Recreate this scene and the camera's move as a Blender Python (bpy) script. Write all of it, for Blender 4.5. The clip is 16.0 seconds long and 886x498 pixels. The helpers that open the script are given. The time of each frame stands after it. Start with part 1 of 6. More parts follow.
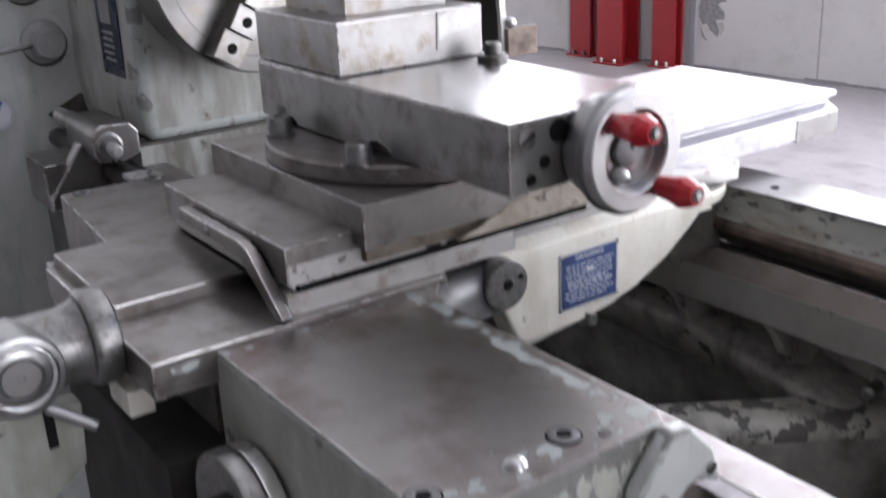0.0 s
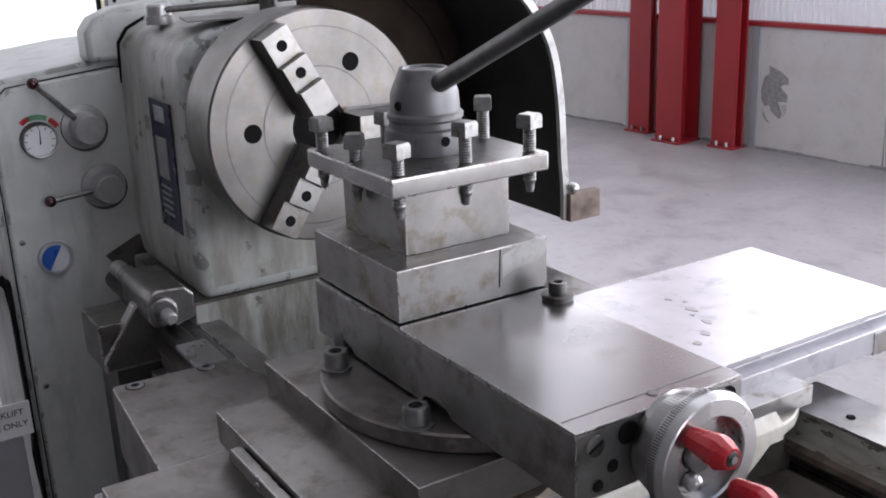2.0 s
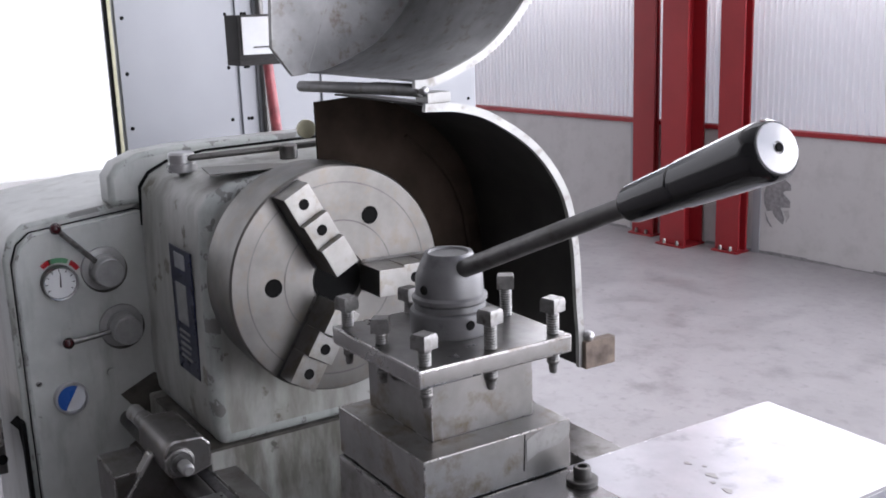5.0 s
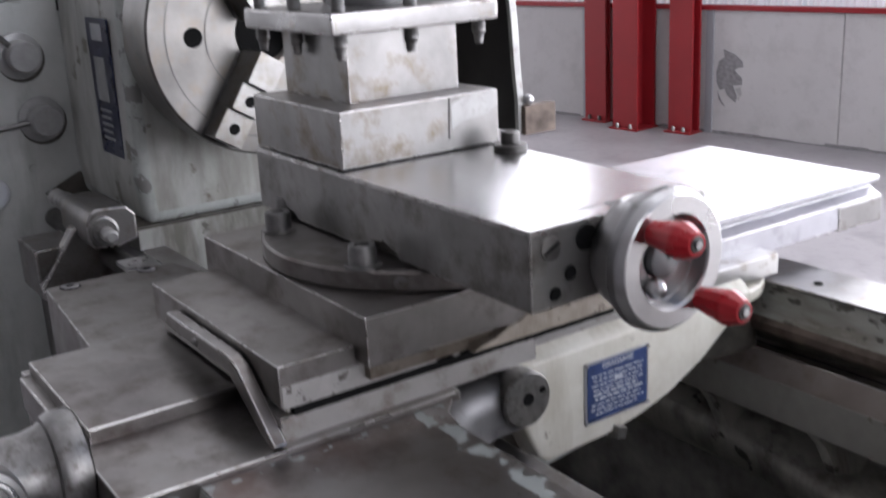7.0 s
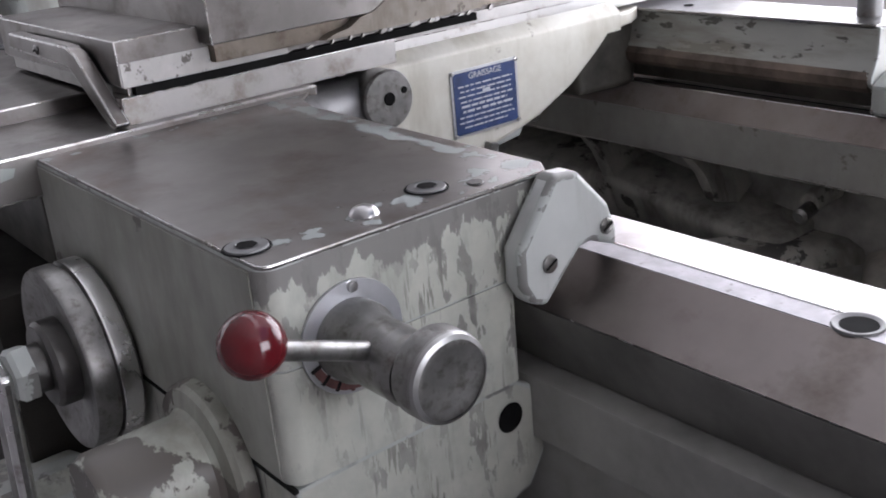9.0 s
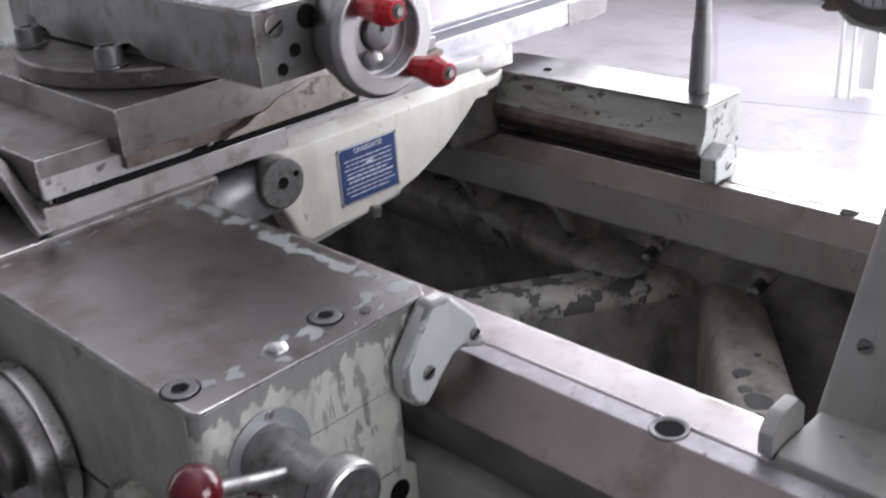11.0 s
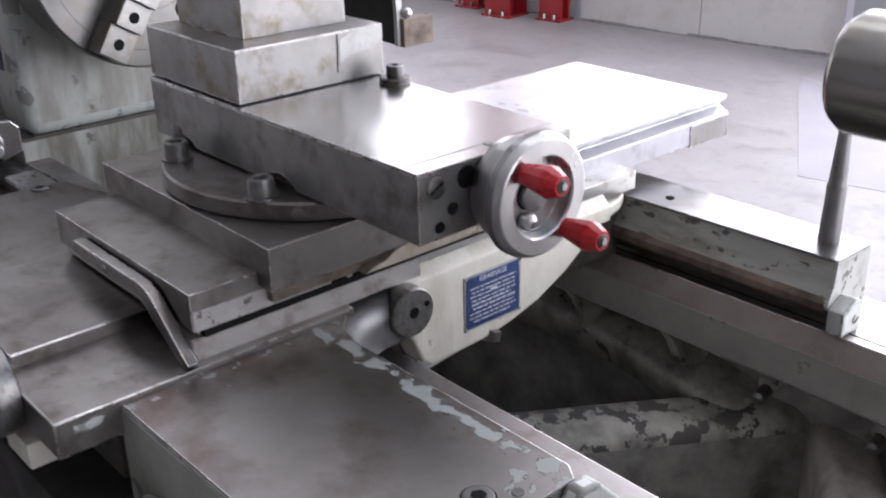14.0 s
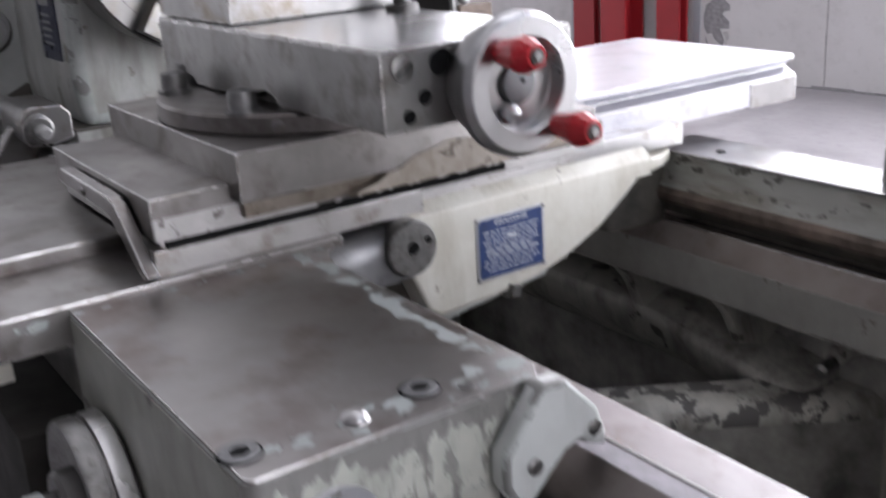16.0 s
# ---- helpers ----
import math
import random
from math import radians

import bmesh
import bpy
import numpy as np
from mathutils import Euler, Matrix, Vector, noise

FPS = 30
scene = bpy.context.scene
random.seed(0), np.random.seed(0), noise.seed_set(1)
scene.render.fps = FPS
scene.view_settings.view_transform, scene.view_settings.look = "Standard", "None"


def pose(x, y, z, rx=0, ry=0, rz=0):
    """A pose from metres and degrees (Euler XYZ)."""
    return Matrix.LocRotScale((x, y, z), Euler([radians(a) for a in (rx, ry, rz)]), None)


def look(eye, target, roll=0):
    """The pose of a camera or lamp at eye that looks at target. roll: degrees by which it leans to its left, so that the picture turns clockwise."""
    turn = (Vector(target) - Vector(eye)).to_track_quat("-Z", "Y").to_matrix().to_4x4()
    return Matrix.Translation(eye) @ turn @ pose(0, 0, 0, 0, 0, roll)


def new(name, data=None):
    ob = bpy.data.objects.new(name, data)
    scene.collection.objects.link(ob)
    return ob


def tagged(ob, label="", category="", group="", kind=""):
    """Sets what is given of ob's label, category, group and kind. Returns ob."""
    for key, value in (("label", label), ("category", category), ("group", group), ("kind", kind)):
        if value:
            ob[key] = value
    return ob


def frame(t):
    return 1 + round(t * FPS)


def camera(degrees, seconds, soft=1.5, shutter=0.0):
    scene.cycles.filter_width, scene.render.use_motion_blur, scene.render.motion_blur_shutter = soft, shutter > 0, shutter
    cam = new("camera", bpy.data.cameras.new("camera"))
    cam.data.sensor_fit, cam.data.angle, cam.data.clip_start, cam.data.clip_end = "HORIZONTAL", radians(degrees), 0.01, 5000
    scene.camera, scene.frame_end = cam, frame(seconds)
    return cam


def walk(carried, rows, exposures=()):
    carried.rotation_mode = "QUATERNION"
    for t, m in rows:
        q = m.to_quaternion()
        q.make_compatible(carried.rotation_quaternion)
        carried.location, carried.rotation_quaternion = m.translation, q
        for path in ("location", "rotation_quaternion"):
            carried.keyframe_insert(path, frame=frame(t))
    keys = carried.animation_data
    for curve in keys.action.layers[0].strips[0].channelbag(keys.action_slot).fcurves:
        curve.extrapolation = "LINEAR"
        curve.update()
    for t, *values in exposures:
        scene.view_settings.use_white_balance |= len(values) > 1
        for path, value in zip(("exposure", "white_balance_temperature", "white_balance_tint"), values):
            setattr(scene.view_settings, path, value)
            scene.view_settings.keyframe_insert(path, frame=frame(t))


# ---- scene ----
cam = camera(45.93, 16.0, 1.8, 0.5)
# seconds, eye, yaw, pitch, roll
PATH = [
    (0.0, 0.6340, -1.1819, 1.3408, 55.24, -20.16, -2.76),
    (0.5, 0.5899, -1.1590, 1.4695, 56.58, -20.04, -2.18),
    (0.8, 0.5686, -1.1630, 1.5222, 56.28, -19.49, -1.73),
    (1.0, 0.5620, -1.1488, 1.5263, 56.75, -18.54, -1.75),
    (1.5, 0.5502, -1.1322, 1.5535, 57.45, -18.37, -2.15),
    (2.0, 0.5346, -1.1163, 1.5521, 58.11, -17.88, -2.14),
    (2.5, 0.5246, -1.1172, 1.5716, 58.27, -17.19, -2.10),
    (3.0, 0.5091, -1.1277, 1.6189, 57.98, -16.32, -2.16),
    (3.5, 0.4933, -1.1236, 1.6905, 57.93, -16.56, -3.09),
    (3.7, 0.4924, -1.1292, 1.6942, 57.80, -15.84, -2.85),
    (5.8, 0.5188, -1.1288, 1.5922, 58.15, -12.99, -2.01),
    (6.0, 0.5180, -1.1173, 1.5505, 58.17, -13.46, -2.24),
    (6.5, 0.5283, -1.1133, 1.4606, 57.50, -15.81, -2.13),
    (6.6, 0.5265, -1.1040, 1.4313, 57.32, -15.91, -2.43),
    (7.0, 0.5353, -1.1079, 1.3515, 55.93, -16.86, -2.97),
    (7.5, 0.5458, -1.1116, 1.2665, 54.36, -17.97, -3.75),
    (8.0, 0.5767, -1.1000, 1.1951, 53.85, -19.58, -4.29),
    (8.5, 0.6045, -1.0888, 1.1302, 53.55, -20.38, -4.97),
    (8.7, 0.6097, -1.0853, 1.1135, 53.34, -20.58, -5.22),
    (10.8, 0.7042, -1.1491, 1.2992, 47.14, -26.65, -4.58),
    (11.0, 0.6882, -1.1357, 1.3079, 46.09, -25.04, -4.27),
    (11.5, 0.6871, -1.0926, 1.3323, 46.24, -24.52, -4.77),
    (12.0, 0.6781, -1.1172, 1.3450, 45.29, -25.23, -5.21),
    (12.5, 0.6636, -1.1497, 1.3813, 43.45, -26.04, -2.68),
    (13.0, 0.6178, -1.0962, 1.4063, 45.16, -26.17, -0.97),
    (13.2, 0.6038, -1.0836, 1.4003, 46.67, -25.56, -1.14),
    (13.5, 0.5787, -1.0945, 1.3959, 48.15, -24.81, -1.70),
    (14.0, 0.5921, -1.1692, 1.4359, 48.80, -23.70, -1.21),
    (14.5, 0.6318, -1.2116, 1.4949, 49.13, -23.30, -0.43),
    (15.0, 0.6484, -1.1285, 1.4608, 56.12, -21.87, -2.85),
    (15.5, 0.6174, -1.0701, 1.3608, 58.22, -18.86, -3.11),
    (16.0, 0.6499, -1.0385, 1.2348, 56.47, -18.70, -3.58),
]
EXPOSURES = [(0.0, 0.80), (0.5, 0.66), (1.2, 0.42), (3.5, 0.32), (6.5, 0.38), (7.5, 0.52), (8.7, 0.69), (10.8, 0.74), (13.5, 0.73), (14.5, 0.64), (15.0, 0.6), (16.0, 0.71)]
walk(cam, [(t, pose(x, y, z, 90 + pitch, 0, yaw) @ pose(0, 0, 0, 0, 0, roll)) for t, x, y, z, yaw, pitch, roll in PATH], EXPOSURES)

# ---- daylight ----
# Brightness of the sky outside the door and the end window, and of the unseen glows added as a high band, far gateway,
# roof lights and top sheets.
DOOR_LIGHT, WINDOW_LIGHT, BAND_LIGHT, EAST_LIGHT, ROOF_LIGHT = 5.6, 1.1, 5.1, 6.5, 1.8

world = bpy.data.worlds.new("world")
scene.world = world
world.use_nodes = True
wn = world.node_tree.nodes
sky = wn.new("ShaderNodeTexSky")
sky.sky_type, sky.sun_disc = "NISHITA", False
sky.sun_elevation, sky.sun_rotation = radians(78), radians(0)
world.node_tree.links.new(sky.outputs[0], wn["Background"].inputs[0])
wn["Background"].inputs[1].default_value = 0.12

sun = new("sun", bpy.data.lights.new("sun", "SUN"))
sun.data.energy, sun.data.angle, sun.data.color = 5.0, radians(0.5), (1.0, 0.95, 0.88)
sun.matrix_world = look((0, 2.0, 9.4), (0, 0, 0))


# ---- materials ----
MATS = {}


def material(name, build):
    m = bpy.data.materials.new(name)
    m.use_nodes = True
    nt = m.node_tree
    bsdf = nt.nodes["Principled BSDF"]
    build(nt, bsdf)
    MATS[name] = m
    return m


def node(nt, kind, **props):
    n = nt.nodes.new(kind)
    for key, value in props.items():
        if key in n.inputs:
            n.inputs[key].default_value = value
    return n


def noise_tex(nt, scale, detail=4.0, rough=0.55, stretch=(1, 1, 1)):
    co = nt.nodes.new("ShaderNodeTexCoord")
    mp = nt.nodes.new("ShaderNodeMapping")
    mp.inputs["Scale"].default_value = stretch
    n = node(nt, "ShaderNodeTexNoise", Scale=scale, Detail=detail, Roughness=rough)
    nt.links.new(co.outputs["Object"], mp.inputs[0])
    nt.links.new(mp.outputs[0], n.inputs["Vector"])
    return n.outputs["Fac"]


def ramp(nt, fac, stops):
    r = nt.nodes.new("ShaderNodeValToRGB")
    while len(r.color_ramp.elements) < len(stops):
        r.color_ramp.elements.new(0.5)
    for e, (at, c) in zip(r.color_ramp.elements, stops):
        e.position = at
        e.color = (*c, 1) if isinstance(c, tuple) else (c, c, c, 1)
    nt.links.new(fac, r.inputs[0])
    return r.outputs[0]


def mix(nt, fac, a, b):
    m = nt.nodes.new("ShaderNodeMix")
    m.data_type = "RGBA"
    for sock, v in ((m.inputs["Factor"], fac), (m.inputs["A"], a), (m.inputs["B"], b)):
        if hasattr(v, "links"):
            nt.links.new(v, sock)
        elif isinstance(v, tuple):
            sock.default_value = (*v, 1)
        else:
            sock.default_value = v
    return m.outputs["Result"]


def bump(nt, bsdf, fac, strength, distance=0.002):
    b = node(nt, "ShaderNodeBump", Strength=strength, Distance=distance)
    nt.links.new(fac, b.inputs["Height"])
    nt.links.new(b.outputs[0], bsdf.inputs["Normal"])


def metal(name, dark, light, stain, rough=(0.25, 0.45), stain_at=(0.55, 0.72), scale=14.0, grain=(1, 1, 1), bumpy=0.035, metallic=1.0):
    """Bare machined steel or iron: two tones, stains, uneven gloss and a fine grain."""
    def build(nt, bsdf):
        big = noise_tex(nt, scale, 6, 0.6)
        fine = noise_tex(nt, 420, 3, 0.6, grain)
        spots = noise_tex(nt, scale * 2.3, 8, 0.65)
        base = mix(nt, ramp(nt, big, [(0.3, 0.0), (0.7, 1.0)]), dark, light)
        base = mix(nt, ramp(nt, spots, [(stain_at[0], 0.0), (stain_at[1], 0.85)]), base, stain)
        nt.links.new(base, bsdf.inputs["Base Color"])
        r = ramp(nt, big, [(0.25, rough[1]), (0.75, rough[0])])
        r = mix(nt, 0.3 if bumpy else 0.0, r, ramp(nt, fine, [(0.3, rough[0]), (0.7, rough[1])]))
        nt.links.new(r, bsdf.inputs["Roughness"])
        bsdf.inputs["Metallic"].default_value = metallic
        if bumpy:
            bump(nt, bsdf, fine, bumpy, 0.0003)
    return material(name, build)


def paint(name, colour, worn, under, chips=(0.66, 0.69), rough=0.42, scale=9.0, bumpy=0.12, grime=(0.08, 0.075, 0.06), grime_at=(0.55, 0.85)):
    """Machine enamel with grime and chipped patches that show what lies under it."""
    def build(nt, bsdf):
        big = noise_tex(nt, scale * 0.45, 5, 0.6)
        mid = noise_tex(nt, scale * 2.4, 7, 0.6)
        chip = noise_tex(nt, scale * 1.7, 9, 0.62)
        streak = noise_tex(nt, scale * 2.0, 6, 0.6, (1, 1, 0.25))
        base = mix(nt, ramp(nt, mid, [(0.35, 0.0), (0.7, 1.0)]), colour, worn)
        base = mix(nt, ramp(nt, streak, [(grime_at[0], 0.0), (grime_at[1], 0.8)]), base, grime)
        lost = ramp(nt, chip, [(chips[0], 0.0), (chips[1], 1.0)])
        base = mix(nt, lost, base, under)
        nt.links.new(base, bsdf.inputs["Base Color"])
        nt.links.new(ramp(nt, big, [(0.3, rough + 0.14), (0.75, rough - 0.08)]), bsdf.inputs["Roughness"])
        bump(nt, bsdf, mix(nt, 0.4, mid, lost), bumpy, 0.001)
    return material(name, build)


def plain(name, colour, rough=0.5, metallic=0.0, vary=0.15, scale=20.0):
    def build(nt, bsdf):
        f = noise_tex(nt, scale, 5, 0.6)
        lo = tuple(c * (1 - vary) for c in colour)
        hi = tuple(min(1.0, c * (1 + vary)) for c in colour)
        nt.links.new(mix(nt, ramp(nt, f, [(0.3, 0.0), (0.7, 1.0)]), lo, hi), bsdf.inputs["Base Color"])
        nt.links.new(ramp(nt, f, [(0.3, min(1, rough + 0.06)), (0.7, max(0.05, rough - 0.06))]), bsdf.inputs["Roughness"])
        bsdf.inputs["Metallic"].default_value = metallic
    return material(name, build)


metal("steel_bright", (0.22, 0.216, 0.212), (0.33, 0.325, 0.318), (0.21, 0.175, 0.135), (0.22, 0.42), bumpy=0.0)
metal("steel_ground", (0.34, 0.335, 0.33), (0.45, 0.445, 0.44), (0.25, 0.22, 0.19), (0.24, 0.38), (0.58, 0.8), 7.0, bumpy=0.0)
metal("iron_brown", (0.165, 0.154, 0.146), (0.295, 0.282, 0.271), (0.095, 0.075, 0.063), (0.3, 0.5), (0.49, 0.70), 8.0)
metal("iron_grey", (0.17, 0.165, 0.16), (0.26, 0.252, 0.245), (0.13, 0.11, 0.09), (0.35, 0.5), (0.5, 0.72), 10.0)
metal("iron_dark", (0.10, 0.098, 0.095), (0.17, 0.165, 0.16), (0.07, 0.06, 0.05), (0.35, 0.55))
metal("steel_rusty", (0.20, 0.196, 0.19), (0.33, 0.324, 0.315), (0.155, 0.118, 0.078), (0.28, 0.44), (0.50, 0.68), 11.0)
metal("way_brown", (0.46, 0.42, 0.405), (0.60, 0.56, 0.545), (0.27, 0.215, 0.185), (0.22, 0.4), (0.55, 0.8), 9.0, (1, 12, 1))
metal("chrome", (0.44, 0.44, 0.44), (0.55, 0.55, 0.55), (0.40, 0.40, 0.40), (0.22, 0.36), (0.55, 0.8), bumpy=0.0)
metal("hub_grey", (0.12, 0.12, 0.122), (0.19, 0.19, 0.192), (0.09, 0.09, 0.09), (0.4, 0.55), bumpy=0.1, metallic=0.7)
paint("paint_grey", (0.43, 0.448, 0.433), (0.50, 0.518, 0.50), (0.15, 0.145, 0.13), (0.68, 0.70), 0.36, 8.0, 0.12, (0.16, 0.16, 0.14), (0.52, 0.86))
paint("paint_cream", (0.58, 0.56, 0.485), (0.69, 0.68, 0.61), (0.30, 0.27, 0.22), (0.62, 0.65), 0.4, 9.0, 0.12, (0.33, 0.30, 0.22), (0.5, 0.8))
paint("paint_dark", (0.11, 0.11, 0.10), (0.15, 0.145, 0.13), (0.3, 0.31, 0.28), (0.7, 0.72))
plain("black_plastic", (0.008, 0.008, 0.009), 0.13)
plain("black_sheet", (0.017, 0.015, 0.014), 0.68, 0.0, 0.4, 6)
plain("red_plastic", (0.43, 0.013, 0.022), 0.28, 0.0, 0.1)
plain("dark_red_ball", (0.075, 0.005, 0.008), 0.13, 0.0, 0.25, 40)
plain("plate_blue", (0.03, 0.055, 0.15), 0.35, 0.0, 0.25, 60)
plain("plate_navy", (0.010, 0.014, 0.045), 0.3, 0.0, 0.3, 30)
plain("plate_silver", (0.55, 0.56, 0.58), 0.35, 0.8)
plain("dial_white", (0.75, 0.76, 0.76), 0.35, 0.0, 0.05)
plain("hole_black", (0.01, 0.01, 0.01), 0.7)
plain("column_red", (0.27, 0.012, 0.017), 0.42, 0.0, 0.12, 3)
plain("panel_grey", (0.33, 0.34, 0.358), 0.5, 0.2, 0.05, 2)
plain("view_lilac", (0.74, 0.72, 0.80), 0.5, 0.0, 0.04, 3)
plain("panel_white", (0.80, 0.80, 0.78), 0.5, 0.0, 0.04, 2)
plain("green_paint", (0.10, 0.30, 0.15), 0.4)


def concrete_build(lo, hi, rough, scale, stain):
    def build(nt, bsdf):
        big = noise_tex(nt, scale, 6, 0.6)
        mid = noise_tex(nt, scale * 6, 7, 0.65)
        fine = noise_tex(nt, scale * 60, 3, 0.6)
        base = mix(nt, ramp(nt, big, [(0.3, 0.0), (0.7, 1.0)]), lo, hi)
        base = mix(nt, ramp(nt, mid, [(0.50, 0.0), (0.72, 0.7)]), base, stain)
        base = mix(nt, ramp(nt, noise_tex(nt, scale * 22, 5, 0.6), [(0.56, 0.0), (0.72, 0.4)]), base, stain)
        nt.links.new(base, bsdf.inputs["Base Color"])
        nt.links.new(ramp(nt, mid, [(0.3, rough + 0.12), (0.7, rough - 0.1)]), bsdf.inputs["Roughness"])
        bump(nt, bsdf, fine, 0.1)
    return build


material("floor_concrete", concrete_build((0.235, 0.223, 0.228), (0.325, 0.31, 0.316), 0.42, 0.9, (0.13, 0.122, 0.126)))
material("wall_concrete", concrete_build((0.47, 0.45, 0.445), (0.55, 0.53, 0.525), 0.75, 0.8, (0.39, 0.372, 0.365)))


def cladding_build(nt, bsdf):
    """Translucent ribbed roof-light sheet."""
    f = noise_tex(nt, 1.5, 4)
    col = mix(nt, f, (0.80, 0.77, 0.78), (0.86, 0.83, 0.84))
    tr = nt.nodes.new("ShaderNodeBsdfTranslucent")
    ms = nt.nodes.new("ShaderNodeMixShader")
    ms.inputs[0].default_value = 0.55
    nt.links.new(col, bsdf.inputs["Base Color"])
    nt.links.new(col, tr.inputs["Color"])
    bsdf.inputs["Roughness"].default_value = 0.5
    nt.links.new(bsdf.outputs[0], ms.inputs[1])
    nt.links.new(tr.outputs[0], ms.inputs[2])
    nt.links.new(ms.outputs[0], nt.nodes["Material Output"].inputs["Surface"])


material("cladding", cladding_build)


def sky_backdrop(name, strength, colour=(0.906, 0.904, 1.0)):
    """The overcast brightness of the sky, behind seen openings and as added unseen glows."""
    m = bpy.data.materials.new(name)
    m.use_nodes = True
    nt = m.node_tree
    nt.nodes.remove(nt.nodes["Principled BSDF"])
    em = node(nt, "ShaderNodeEmission", Strength=strength)
    em.inputs["Color"].default_value = (*colour, 1)
    nt.links.new(em.outputs[0], nt.nodes["Material Output"].inputs["Surface"])
    MATS[name] = m


sky_backdrop("sky_door", DOOR_LIGHT)
sky_backdrop("sky_window", WINDOW_LIGHT)
sky_backdrop("glow_band", BAND_LIGHT)
sky_backdrop("glow_east", EAST_LIGHT)
sky_backdrop("glow_roof", ROOF_LIGHT)
sky_backdrop("glow_upper", 3.0)


def near(nt, sock, at, width):
    """One at a coordinate, falling to nothing at a width from it."""
    d = nt.nodes.new("ShaderNodeMath")
    d.operation = "SUBTRACT"
    nt.links.new(sock, d.inputs[0])
    d.inputs[1].default_value = at
    a = nt.nodes.new("ShaderNodeMath")
    a.operation = "ABSOLUTE"
    nt.links.new(d.outputs[0], a.inputs[0])
    m = node(nt, "ShaderNodeMapRange")
    m.inputs["From Min"].default_value, m.inputs["From Max"].default_value = 0.0, width
    m.inputs["To Min"].default_value, m.inputs["To Max"].default_value = 1.0, 0.0
    nt.links.new(a.outputs[0], m.inputs["Value"])
    return m.outputs[0]


def add(nt, a, b, op="ADD"):
    n = nt.nodes.new("ShaderNodeMath")
    n.operation = op
    for s, v in ((n.inputs[0], a), (n.inputs[1], b)):
        if hasattr(v, "links"):
            nt.links.new(v, s)
        else:
            s.default_value = v
    return n.outputs[0]


def worn_top_build(nt, bsdf):
    """Scraped iron whose old grey-green enamel survives along the rim and in islands."""
    co = nt.nodes.new("ShaderNodeTexCoord")
    sep = nt.nodes.new("ShaderNodeSeparateXYZ")
    nt.links.new(co.outputs["Object"], sep.inputs[0])
    big = noise_tex(nt, 5, 6, 0.6)
    fine = noise_tex(nt, 150, 3, 0.6)
    isl = noise_tex(nt, 56, 4.0, 0.5)

    rim = add(nt, near(nt, sep.outputs["Y"], -0.215, 0.028), add(nt, near(nt, sep.outputs["X"], 0.388, 0.036), 0.80, "MULTIPLY"), "MAXIMUM")
    rim = add(nt, rim, add(nt, near(nt, sep.outputs["X"], 0.056, 0.020), 0.62, "MULTIPLY"), "MAXIMUM")
    keep = add(nt, add(nt, rim, 0.30, "MULTIPLY"), isl)
    base = mix(nt, ramp(nt, big, [(0.3, 0.0), (0.7, 1.0)]), (0.165, 0.154, 0.149), (0.305, 0.290, 0.282))
    base = mix(nt, ramp(nt, noise_tex(nt, 9, 5, 0.6), [(0.49, 0.0), (0.68, 0.8)]), base, (0.12, 0.080, 0.065))
    mask = ramp(nt, keep, [(0.738, 0.0), (0.743, 1.0)])
    base = mix(nt, ramp(nt, keep, [(0.722, 0.0), (0.735, 0.85)]), base, (0.07, 0.06, 0.055))
    nt.links.new(mix(nt, mask, base, (0.255, 0.275, 0.265)), bsdf.inputs["Base Color"])
    nt.links.new(mix(nt, mask, ramp(nt, big, [(0.3, 0.44), (0.7, 0.32)]), (0.42, 0.42, 0.42)), bsdf.inputs["Roughness"])
    inv = mix(nt, mask, (1.0, 1.0, 1.0), (0.0, 0.0, 0.0))
    nt.links.new(inv, bsdf.inputs["Metallic"])
    bump(nt, bsdf, add(nt, mask, add(nt, fine, 0.15, "MULTIPLY")), 0.35, 0.0006)


material("worn_top", worn_top_build)


